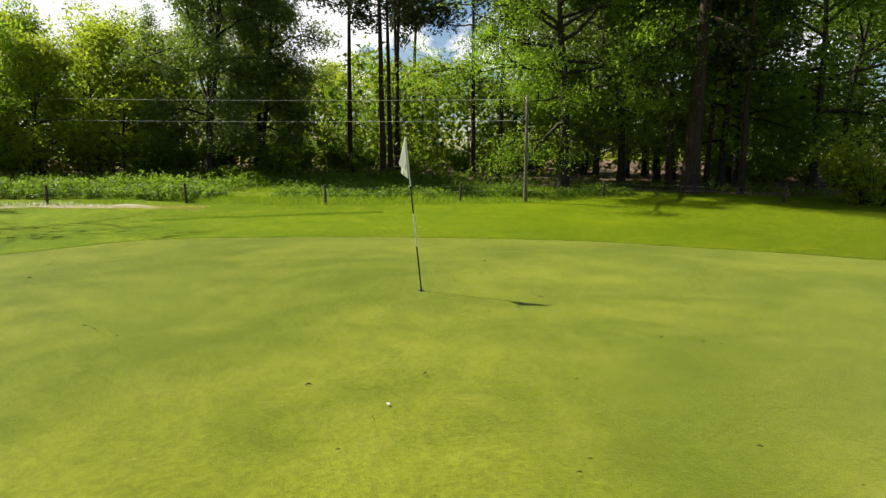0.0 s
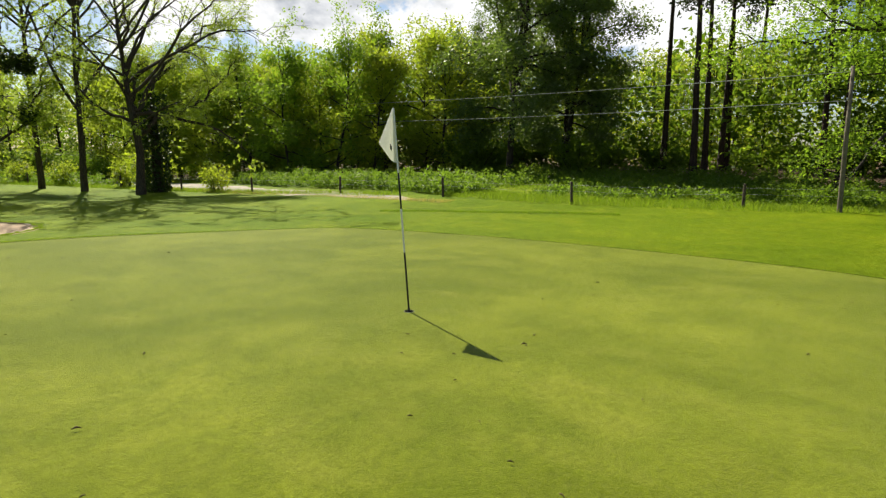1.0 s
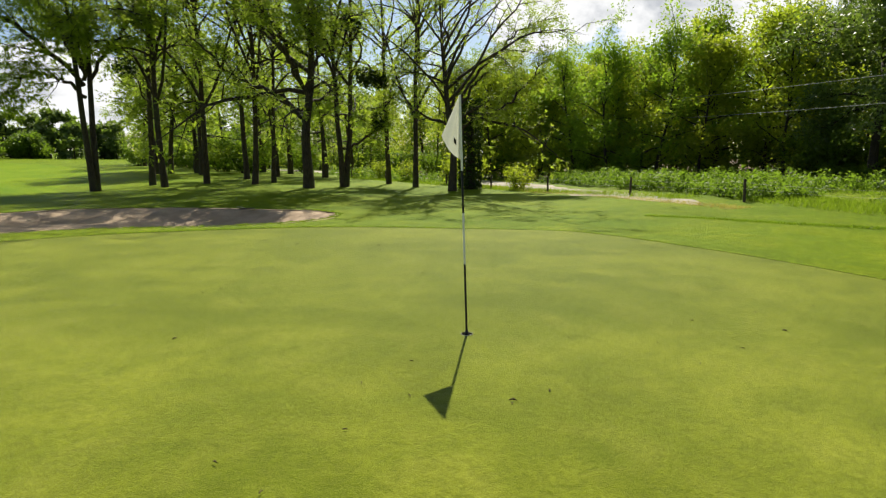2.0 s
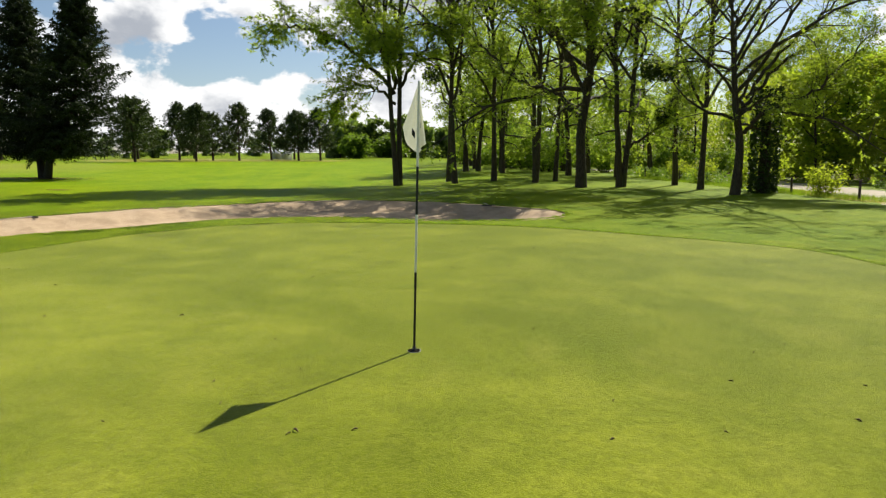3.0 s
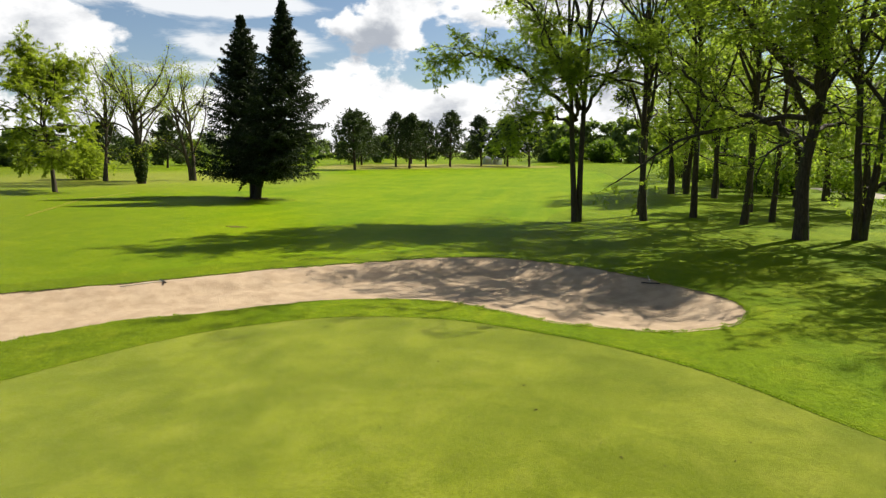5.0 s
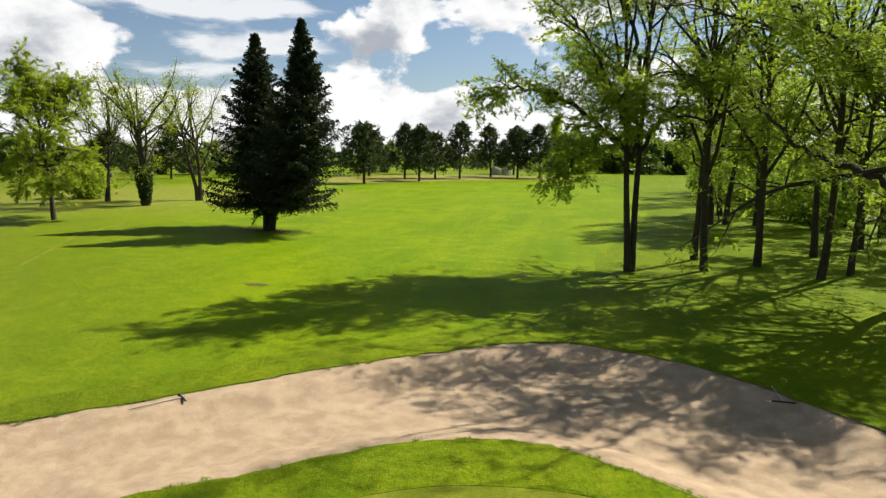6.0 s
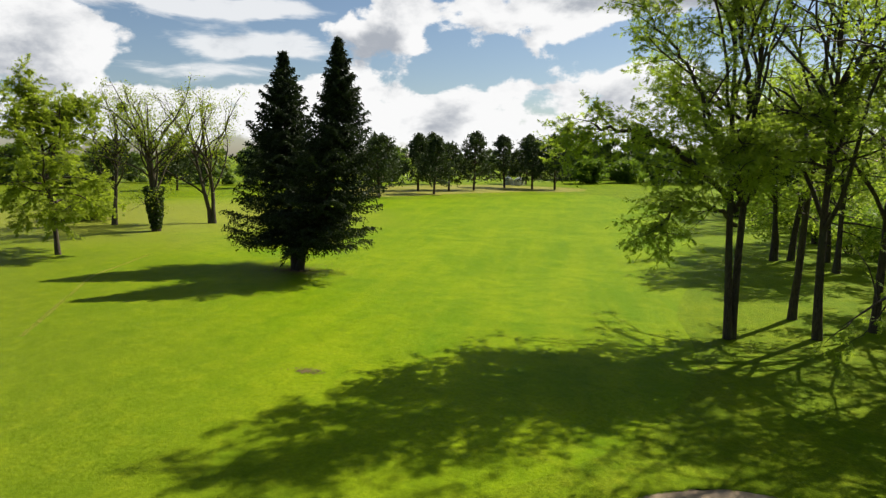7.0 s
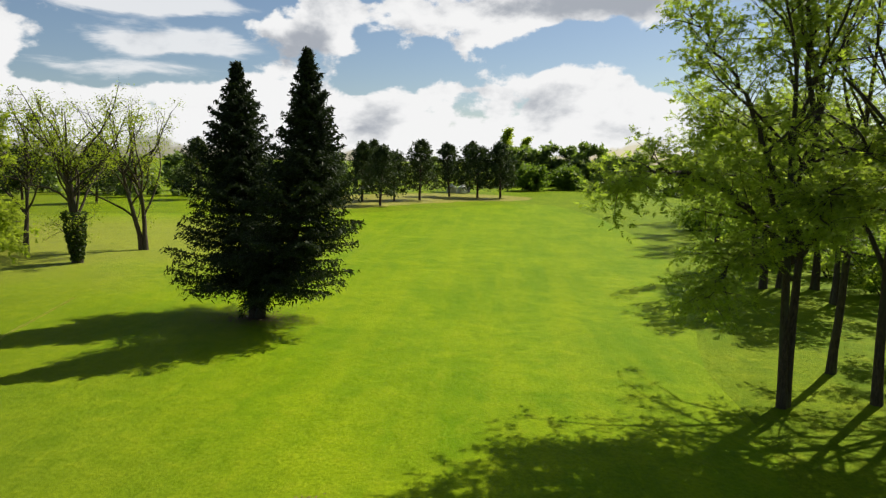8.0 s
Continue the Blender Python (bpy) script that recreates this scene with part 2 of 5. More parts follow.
def leaf_material(name, dark, light, through_light=0.4, gloss=0.06):
    """Leaves: each leaf and each tree its own tone; light passes through the blades."""
    m, t, b, out = material(name)
    geo = t.nodes.new("ShaderNodeNewGeometry")
    tree_tone = t.nodes.new("ShaderNodeObjectInfo").outputs["Random"]
    c = mix_color(t, geo.outputs["Random Per Island"], dark, light)
    c = mix_color(t, math_node(t, "MULTIPLY", tree_tone, 0.3), c, tuple(v * f for v, f in zip(light, (1.15, 0.95, 0.7))))
    t.links.new(c, b.inputs["Base Color"])
    b.inputs["Roughness"].default_value = 0.5
    b.inputs["Specular IOR Level"].default_value = gloss
    tr = t.nodes.new("ShaderNodeBsdfTranslucent")
    t.links.new(mix_color(t, 0.5, c, tuple(v * f for v, f in zip(light, (2.35, 2.6, 0.6)))), tr.inputs[0])
    mix = t.nodes.new("ShaderNodeMixShader")
    mix.inputs[0].default_value = through_light
    t.links.new(b.outputs[0], mix.inputs[1])
    t.links.new(tr.outputs[0], mix.inputs[2])
    t.links.new(mix.outputs[0], out.inputs[0])
    return m


ACACIA_LEAF = leaf_material("acacia_leaf", (0.112, 0.156, 0.024), (0.215, 0.268, 0.052), 0.58)
YOUNG_LEAF = leaf_material("young_leaf", (0.115, 0.155, 0.016), (0.230, 0.270, 0.036), 0.58)
SPARSE_LEAF = leaf_material("sparse_leaf", (0.105, 0.145, 0.016), (0.205, 0.245, 0.034), 0.54)
OAK_LEAF = leaf_material("oak_leaf", (0.044, 0.076, 0.016), (0.120, 0.170, 0.045), 0.40, 0.42)
MAPLE_LEAF = leaf_material("maple_leaf", (0.080, 0.138, 0.016), (0.170, 0.250, 0.034), 0.54)
BEECH_LEAF = leaf_material("beech_leaf", (0.052, 0.095, 0.013), (0.120, 0.180, 0.027), 0.42)
SPRUCE_NEEDLE = leaf_material("spruce_needle", (0.008, 0.014, 0.008), (0.024, 0.036, 0.017), 0.12, 0.04)
PINE_NEEDLE = leaf_material("pine_needle", (0.018, 0.032, 0.012), (0.045, 0.065, 0.022), 0.15, 0.1)
WEED_LEAF = leaf_material("weed_leaf", (0.055, 0.11, 0.012), (0.14, 0.21, 0.035), 0.40)
IVY_LEAF = leaf_material("ivy_leaf", (0.015, 0.028, 0.008), (0.04, 0.065, 0.015), 0.2, 0.15)
GRASS_BLADE = leaf_material("grass_blade", (0.07, 0.12, 0.012), (0.17, 0.24, 0.03), 0.35)
SHRUB_LEAF = leaf_material("shrub_leaf", (0.05, 0.09, 0.012), (0.12, 0.18, 0.025), 0.45)


# ---- mesh helpers ----
class Pile:
    """Vertices and faces gathered into one mesh."""

    def __init__(self):
        self.v, self.tri, self.quad, self.n = [], [], [], 0

    def add(self, v, tri=None, quad=None):
        v = np.asarray(v, float).reshape(-1, 3)
        if tri is not None and len(tri):
            self.tri.append(np.asarray(tri, np.int64).reshape(-1, 3) + self.n)
        if quad is not None and len(quad):
            self.quad.append(np.asarray(quad, np.int64).reshape(-1, 4) + self.n)
        self.v.append(v)
        self.n += len(v)

    def mesh(self, name, mat, shade_smooth=False):
        me = bpy.data.meshes.new(name)
        v = np.concatenate(self.v) if self.v else np.zeros((0, 3))
        tri = np.concatenate(self.tri) if self.tri else np.zeros((0, 3), np.int64)
        quad = np.concatenate(self.quad) if self.quad else np.zeros((0, 4), np.int64)
        me.vertices.add(len(v))
        me.vertices.foreach_set("co", v.ravel())
        me.loops.add(tri.size + quad.size)
        me.loops.foreach_set("vertex_index", np.concatenate([tri.ravel(), quad.ravel()]).astype(np.int32))
        me.polygons.add(len(tri) + len(quad))
        start = np.concatenate([np.arange(len(tri)) * 3, tri.size + np.arange(len(quad)) * 4]).astype(np.int32)
        me.polygons.foreach_set("loop_start", start)
        if shade_smooth:
            me.polygons.foreach_set("use_smooth", np.ones(len(tri) + len(quad), bool))
        me.update(calc_edges=True)
        me.validate()
        me.materials.append(mat)
        return me


def thing(name, x, y, z, label, category, group="", kind="", turn=0.0, scale=1.0):
    ob = new(name)
    ob.matrix_basis = pose(x, y, z, 0, 0, turn) @ Matrix.Diagonal((scale, scale, scale, 1))
    return tagged(ob, label, category, group, kind)


def part(name, pile, mat, parent, label="", shade_smooth=False):
    ob = new(name, pile.mesh(name, mat, shade_smooth) if isinstance(pile, Pile) else pile)
    ob.parent = parent
    return tagged(ob, label)


def tube(pile, pts, radii, sides):
    """A tapered tube along the points."""
    pts = np.asarray(pts, float)
    n = len(pts)
    d = np.gradient(pts, axis=0)
    d /= np.linalg.norm(d, axis=1)[:, None] + 1e-9
    ref = np.array([1.0, 0, 0]) if abs(d[0, 0]) < 0.8 else np.array([0, 1.0, 0])
    u = np.cross(d, ref)
    u /= np.linalg.norm(u, axis=1)[:, None] + 1e-9
    w = np.cross(d, u)
    a = np.arange(sides) * 2 * np.pi / sides
    ring = u[:, None, :] * np.cos(a)[None, :, None] + w[:, None, :] * np.sin(a)[None, :, None]
    v = pts[:, None, :] + ring * np.asarray(radii, float)[:, None, None]
    i = np.arange(n - 1)[:, None] * sides + np.arange(sides)[None, :]
    j = np.arange(n - 1)[:, None] * sides + (np.arange(sides)[None, :] + 1) % sides
    quad = np.stack([i, j, j + sides, i + sides], -1).reshape(-1, 4)
    cap = [(n - 1) * sides + k for k in range(sides)]
    tri = [(cap[0], cap[k], cap[k + 1]) for k in range(1, sides - 1)]
    pile.add(v.reshape(-1, 3), tri, quad)


def leaves(pile, at, size, rng, flat=0.5, along=None, ratio=0.6, simple=False):
    """Pointed leaf blades, folded a little along the rib, at the given places."""
    at = np.asarray(at, float).reshape(-1, 3)
    n = len(at)
    normal = rng.normal(size=(n, 3))
    normal[:, 2] += flat * 2.2
    normal /= np.linalg.norm(normal, axis=1)[:, None]
    d = rng.normal(size=(n, 3)) if along is None else np.asarray(along, float) + 0.45 * rng.normal(size=(n, 3))
    d -= normal * (d * normal).sum(1)[:, None]
    d /= np.linalg.norm(d, axis=1)[:, None] + 1e-9
    w = np.cross(normal, d)
    s = size * rng.uniform(0.6, 1.35, n)[:, None]
    a, c = at - d * s * 0.5, at + d * s * 0.5
    l, r = at + w * s * ratio * 0.5 + normal * s * 0.08, at - w * s * ratio * 0.5 + normal * s * 0.08
    if simple:
        pile.add(np.stack([l - d * s * 0.4, r - d * s * 0.4, c], 1).reshape(-1, 3), np.arange(n * 3).reshape(-1, 3))
        return
    v = np.stack([a, r, c, l], 1).reshape(-1, 3)
    k = np.arange(n)[:, None] * 4
    pile.add(v, np.concatenate([k + [0, 1, 2], k + [0, 2, 3]]))


def pinnate(pile, base, way, rng, length=0.22, pairs=3, blade=0.085):
    """Feathered leaves: leaflets in pairs along a drooping stalk and one at its end."""
    base, way = np.asarray(base, float).reshape(-1, 3), np.asarray(way, float).reshape(-1, 3)
    n = len(base)
    way = way / (np.linalg.norm(way, axis=1)[:, None] + 1e-9)
    normal = rng.normal(size=(n, 3)) * 0.45 + np.array([0, 0, 1.0])
    normal -= way * (normal * way).sum(1)[:, None]
    normal /= np.linalg.norm(normal, axis=1)[:, None] + 1e-9
    side = np.cross(way, normal)
    long = length * rng.uniform(0.65, 1.3, n)[:, None]
    out = []
    for k in range(pairs):
        root = base + way * long * (0.25 + 0.65 * k / max(1, pairs - 1))
        for sign in (-1.0, 1.0):
            size = blade * rng.uniform(0.75, 1.25, n)[:, None]
            tip = root + (side * sign * 0.88 + way * 0.42 - normal * rng.uniform(-0.1, 0.4, n)[:, None]) * size
            out.append(np.stack([root - way * size * 0.30, root + way * size * 0.30, tip], 1))
    root = base + way * long
    out.append(np.stack([root - side * blade * 0.30, root + side * blade * 0.30, root + way * blade], 1))
    v = np.concatenate(out).reshape(-1, 3)
    pile.add(v, np.arange(len(v)).reshape(-1, 3))


def feather_spots(rng, tp, count):
    """Roots and ways of leaves set to both sides of a twig."""
    f = rng.uniform(0.1, len(tp) - 1.001, count)
    i = f.astype(int)
    d = tp[i + 1] - tp[i]
    d = d / (np.linalg.norm(d, axis=1)[:, None] + 1e-9)
    side = np.cross(d, [0, 0, 1.0]) * rng.choice([-1.0, 1.0], count)[:, None]
    way = side * 0.8 + d * 0.55 + rng.normal(size=(count, 3)) * 0.35 - np.array([0, 0, 0.22])
    return tp[i] + (tp[i + 1] - tp[i]) * (f - i)[:, None], way


def bend(rng, start, way, length, steps, wander, lift):
    """A crooked line from start: way, with a random wander and a lift (or droop) along it."""
    p, d = np.array(start, float), np.array(way, float)
    d /= np.linalg.norm(d)
    pts, ways = [p.copy()], [d.copy()]
    for i in range(steps):
        d = d + rng.normal(size=3) * wander + np.array([0, 0, lift])
        d /= np.linalg.norm(d)
        p = p + d * length / steps
        pts.append(p.copy())
        ways.append(d.copy())
    return np.array(pts), np.array(ways)


def broad_tree(seed, height, girth, clear, spread, limbs=18, seconds=6, twigs=5, per_twig=16, leaf=0.13, stems=1, steep=(15, 65),
               lean=(0.0, 0.0), pull=(0.0, 0.0), fill=0.35, droop=-0.06, flat=0.5, simple=False, bare=0.0, ratio=0.6, vase=0.0, crook=0.045, fine=False, upright=0.10, feather=0, coarse=False, fork=0.045, fork_turn=0.35):
    """Wood and leaf piles of a broadleaved tree: stems, limbs, branches and twigs with leaves along them."""
    rng = np.random.default_rng(seed)
    wood, crown = Pile(), Pile()
    spots, ways_out = [], []
    golden = rng.uniform(0, 6.28)
    for s in range(stems):
        a = fork_turn + s * math.pi
        out = np.array([math.cos(a), math.sin(a), 0]) * (girth * 0.55 if stems > 1 else 0)
        stem_top = height * (1.0 if s == 0 else rng.uniform(0.85, 0.97))
        way = np.array([lean[0], lean[1], 1.0]) + (out / girth * fork if stems > 1 else 0)
        pts, ways = bend(rng, out + np.array([0, 0, -0.15]), way, stem_top * 0.84, 14, crook, upright)
        r = girth * (0.8 if stems > 1 else 1.0)
        k = np.linspace(0, 1, len(pts))
        radii = r * (1 - k) ** 0.75 * 0.92 + 0.02
        radii[0] *= 1.25
        radii[1] *= 1.08
        tube(wood, pts[::2] if coarse else pts, radii[::2] if coarse else radii, 7 if coarse else 9)
        for i in range(limbs // stems):
            q = (i + rng.uniform(0, 1)) / (limbs // stems)
            h = clear / height + (1 - clear / height) * q ** 0.9 * 0.97
            f = h * (len(pts) - 1)
            j = min(int(f), len(pts) - 2)
            base = pts[j] + (pts[j + 1] - pts[j]) * (f - j)
            golden += 2.4 + rng.normal() * 0.5
            az = np.array([math.cos(golden), math.sin(golden)])
            reach = spread * (math.sin(math.pi * (0.22 + 0.70 * q)) ** 0.8) * rng.uniform(0.65, 1.15) * (1 + az @ np.array(pull))
            reach = max(reach, 0.8)
            up = math.tan(radians(min(77.0, steep[0] + (steep[1] - steep[0]) * q + rng.normal() * 8)))
            run = reach * math.sqrt(1 + up * up * 0.35)
            if rng.uniform() < vase:
                j = min(j, int(0.62 * (len(pts) - 1)))
                base = pts[j] + (pts[j + 1] - pts[j]) * rng.uniform(0, 1)
                up = math.tan(radians(rng.uniform(48, 74)))
                run = max(1.5, (stem_top - base[2]) * rng.uniform(0.75, 1.0) / math.sin(math.atan(up)) * 0.95)
                run = min(run, spread * 1.6 * math.sqrt(1 + up * up * 0.6))
            lp, lw = bend(rng, base, (az[0], az[1], up), run, 8, 0.17, droop * (1 - q))
            lr = max(0.025, min(radii[j] * 0.6, 0.022 + max(reach, run * 0.6) * 0.013))
            kk = np.linspace(0, 1, len(lp))
            tube(wood, lp[::2] if coarse else lp, (lr * (1 - kk) ** 0.8 + 0.012)[::2 if coarse else 1], 4 if coarse else 5)
            for b in range(seconds):
                u = 0.25 + 0.75 * (b + rng.uniform(0, 1)) / seconds
                f2 = u * (len(lp) - 1)
                m = min(int(f2), len(lp) - 2)
                sp0 = lp[m] + (lp[m + 1] - lp[m]) * (f2 - m)
                side = lw[m] * 0.7 + rng.normal(size=3) * 0.65 + np.array([0, 0, 0.12])
                bp, bw = bend(rng, sp0, side, (0.32 * reach + 0.5) * rng.uniform(0.6, 1.2) * (1.15 - 0.5 * u), 4, 0.16, droop)
                if leaf < 0.5 and not coarse:
                    cut = bp if fine or not simple else bp[::2]
                    tube(wood, cut, np.linspace(lr * 0.42 * (1.1 - 0.6 * u) + 0.006, 0.006, len(cut)), 3)
                for w in range(twigs):
                    u3 = 0.2 + 0.8 * (w + rng.uniform(0, 1)) / twigs
                    f3 = u3 * (len(bp) - 1)
                    m3 = min(int(f3), len(bp) - 2)
                    t0 = bp[m3] + (bp[m3 + 1] - bp[m3]) * (f3 - m3)
                    tw = bw[m3] * 0.5 + rng.normal(size=3) * 0.75
                    tp, _ = bend(rng, t0, tw, rng.uniform(0.45, 1.0), 2, 0.2, droop)
                    if not simple:
                        tube(wood, tp, [0.007, 0.005, 0.003], 3)
                    if rng.uniform() < bare:
                        continue
                    count = rng.poisson(per_twig)
                    if feather:
                        root, out_way = feather_spots(rng, tp, count)
                        spots.append(root)
                        ways_out.append(out_way)
                        continue
                    f4 = rng.uniform(0, 2, count)
                    i4 = np.minimum(f4.astype(int), 1)
                    spots.append(tp[i4] + (tp[i4 + 1] - tp[i4]) * (f4 - i4)[:, None] + rng.normal(size=(count, 3)) * fill * np.array([1, 1, 0.7]))
    if ways_out:
        pinnate(crown, np.concatenate(spots), np.concatenate(ways_out), rng, leaf * 2.4, feather, leaf)
    elif spots:
        leaves(crown, np.concatenate(spots), leaf, rng, flat, None, ratio, simple)
    return wood, crown


def spruce_tree_piles(seed, tops, girth, clear):
    """Spruce: tiers of drooping branches with hanging side shoots; tops: (x, y, height, spread) of each leader."""
    rng = np.random.default_rng(seed)
    wood, crown = Pile(), Pile()
    at, way = [], []
    for n_top, (x, y, height, spread) in enumerate(tops):
        foot = 0.22 * (n_top - 0.5)
        pts = np.array([[foot, 0, -0.2], [foot + x * 0.1, y * 0.1, 1.2], [x * 0.55, y * 0.55, 3.5], [x * 0.85, y * 0.85, 6.0], [x, y, height * 0.75], [x, y, height]])
        tube(wood, pts, [girth * 1.35, girth, girth * 0.75, girth * 0.55, girth * 0.3, 0.02], 9)
        z = clear
        while z < height - 0.10:
            q = (z - clear) / (height - clear)
            r = spread * (1 - q) ** 0.95 * (0.90 + 0.10 * min(1.0, q / 0.08)) * rng.uniform(0.80, 1.10) + 0.10
            fz = np.interp(z, pts[:, 2], np.arange(len(pts)))
            j = min(int(fz), len(pts) - 2)
            c = pts[j] + (pts[j + 1] - pts[j]) * (fz - j)
            turn = rng.uniform(0, 6.28)
            tier = 11 if q < 0.8 else 7
            for k in range(tier):
                a = turn + k * 6.283 / tier + rng.normal() * 0.22
                length = r * (rng.uniform(0.85, 1.18) if rng.uniform() < 0.65 else rng.uniform(0.45, 0.85))
                d = np.array([math.cos(a), math.sin(a), rng.uniform(-0.34, -0.10) + 0.75 * q])
                bp, bw = bend(rng, c, d, length, 6, 0.045, 0.055 if q < 0.85 else 0.1)
                tube(wood, bp, np.linspace(0.034 * (1 - q) + 0.012, 0.006, len(bp)), 3)
                shoots = int(5 + length * 9)
                f = np.linspace(0.12, 0.999, shoots) * (len(bp) - 1.001)
                i = f.astype(int)
                p0 = bp[i] + (bp[i + 1] - bp[i]) * (f - i)[:, None]
                sign = np.where(np.arange(shoots) % 2, 1.0, -1.0)[:, None]
                side = np.cross(bw[i], [0, 0, 1.0]) * sign
                reach = np.minimum(0.75, 0.14 + 0.55 * length * (1 - f / len(bp))[:, None]) * rng.uniform(0.7, 1.2, (shoots, 1))
                hang = rng.uniform(0.25, 0.80, (shoots, 1))
                for u in np.linspace(0.12, 1.0, 6):
                    drop = np.array([0, 0, 1.0]) * hang * u * u
                    at.append(p0 + (side * u - drop + bw[i] * 0.35 * u) * reach + rng.normal(size=(shoots, 3)) * 0.03)
                    way.append(side * 0.7 + bw[i] * 0.6 - np.array([0, 0, 1.0]) * hang * (0.4 + u))
            z += rng.uniform(0.42, 0.60) * (1.12 - 0.5 * q)
    leaves(crown, np.concatenate(at), 0.30, rng, 0.25, np.concatenate(way), 0.32, True)
    return wood, crown


def pine_piles(seed, height, girth, clear, spread, limbs=26, needle=0.34, per=26, cone=0.6, side=6):
    """A field pine: short trunk, whorled limbs, dense dark needle tufts."""
    rng = np.random.default_rng(seed)
    wood, crown = Pile(), Pile()
    pts, ways = bend(rng, (0, 0, -0.15), (0.02, 0.01, 1), height, 8, 0.025, 0.02)
    tube(wood, pts, girth * (1 - np.linspace(0, 1, 9)) ** 0.7 + 0.03, 7)
    spots = []
    for i in range(limbs):
        q = (i + rng.uniform(0, 1)) / limbs
        z = clear + (height - clear) * q
        f = z / height * 8
        j = min(int(f), 7)
        base = pts[j] + (pts[j + 1] - pts[j]) * (f - j)
        a = i * 2.4 + rng.normal() * 0.4
        reach = spread * ((1 - q) ** cone * (0.75 + 0.25 * min(1, q / 0.15))) * rng.uniform(0.7, 1.15) + 0.3
        lp, lw = bend(rng, base, (math.cos(a), math.sin(a), 0.15 + 0.6 * q), reach, 5, 0.08, 0.06)
        tube(wood, lp, np.linspace(0.05 * (1 - q) + 0.02, 0.012, len(lp)), 4)
        for b in range(side):
            u = (0.25 + 0.75 * (b + rng.uniform(0, 1)) / side) * 4.999
            m = int(u)
            p0 = lp[m] + (lp[m + 1] - lp[m]) * (u - m)
            bp, _ = bend(rng, p0, lw[m] * 0.6 + rng.normal(size=3) * 0.6, 0.35 * reach + 0.3, 3, 0.1, 0.08)
            f4 = rng.uniform(0.2, 3, per)
            i4 = np.minimum(f4.astype(int), 2)
            spots.append(bp[i4] + (bp[i4 + 1] - bp[i4]) * (f4 - i4)[:, None] + rng.normal(size=(per, 3)) * 0.16)
    leaves(crown, np.concatenate(spots), needle, rng, 0.3, None, 0.5, True)
    return wood, crown


def shrub_piles(seed, height, spread, stems=16, per=90, leaf=0.12, rounded=False):
    rng = np.random.default_rng(seed)
    wood, crown = Pile(), Pile()
    spots = []
    for i in range(stems):
        a = rng.uniform(0, 6.28)
        out = rng.uniform(0.1, 1.0) ** 0.6 * spread
        h = height * (math.sqrt(max(0.05, 1 - (out / spread) ** 2 * 0.85)) if rounded else rng.uniform(0.55, 1.0))
        pts, _ = bend(rng, (math.cos(a) * out * 0.15, math.sin(a) * out * 0.15, -0.1), (math.cos(a) * out, math.sin(a) * out, h), math.hypot(out, h), 5, 0.08, 0.02)
        tube(wood, pts, np.linspace(0.03, 0.006, 6), 3)
        f = rng.uniform(0.12, 1, per) ** 0.7 * 4.999
        j = f.astype(int)
        spots.append(pts[j] + (pts[j + 1] - pts[j]) * (f - j)[:, None] + rng.normal(size=(per, 3)) * 0.17 * (1 + spread * 0.35))
    p = np.concatenate(spots)
    p[:, 2] = np.abs(p[:, 2]) + 0.03
    leaves(crown, p, leaf, rng, 0.5, None, 0.7, True)
    return wood, crown


# ---- the lie of the land ----
def soft(v, k):
    return 0.5 * (v + np.sqrt(v * v + k * k))


def land(x, y):
    x, y = np.asarray(x, float), np.asarray(y, float)
    w = 13 + 0.6 * soft(x - 20, 3)
    f = 0.2 + 0.8 * np.exp(-(soft(y - 3, 3) / w) ** 2)
    rise = 0.066 * (soft(x - 8, 4) - soft(x - 50, 8)) * f + 0.15 * np.exp(-((x - 15) ** 2 + (y + 15) ** 2) / 45)
    fx = 1 / (1 + np.exp(np.clip((x - 6) / 4, -30, 30)))
    fall = -0.010 * (soft(-x, 10) - soft(-x - 45, 10)) - 0.022 * (soft(y, 4) - soft(y - 48, 6)) * fx
    tilt = -0.0402 * (soft(x + 45, 10) - soft(x - 50, 10))
    dip = -0.14 * np.exp(-(x / 14) ** 2 - ((y - 15.5) / 6) ** 2)
    dip = dip - 0.24 * np.exp(-((x + 11) / 7) ** 2 - ((y - 10) / 6.5) ** 2)
    dip = dip - 0.17 * np.exp(-((x + 4.5) / 5) ** 2 - ((y - 6.5) / 5) ** 2)
    return rise + fall + tilt + dip


LAND_ZERO = float(land(0.0, 0.0))


def ground_z(x, y):
    return float(land(x, y)) - LAND_ZERO


GREEN_EDGE = [(1.7, -8.3), (3.5, -6.4), (4.8, -5.0), (5.6, -3.4), (6.3, -1.4), (6.9, 0.5), (7.3, 2.2), (7.55, 3.8), (7.5, 5.1), (6.8, 6.3), (5.9, 7.6),
              (4.7, 9.46), (3.2, 10.76), (1.6, 11.66), (0.0, 12.26), (-1.4, 12.26), (-2.7, 11.96), (-4.0, 11.26), (-5.3, 10.16), (-6.2, 8.6), (-6.9, 6.6), (-7.6, 5.0),
              (-9.2, 3.9), (-11.2, 2.2), (-11.8, -0.8), (-10.6, -4.0), (-8.0, -7.0), (-4.6, -9.2), (-1.2, -9.8)]
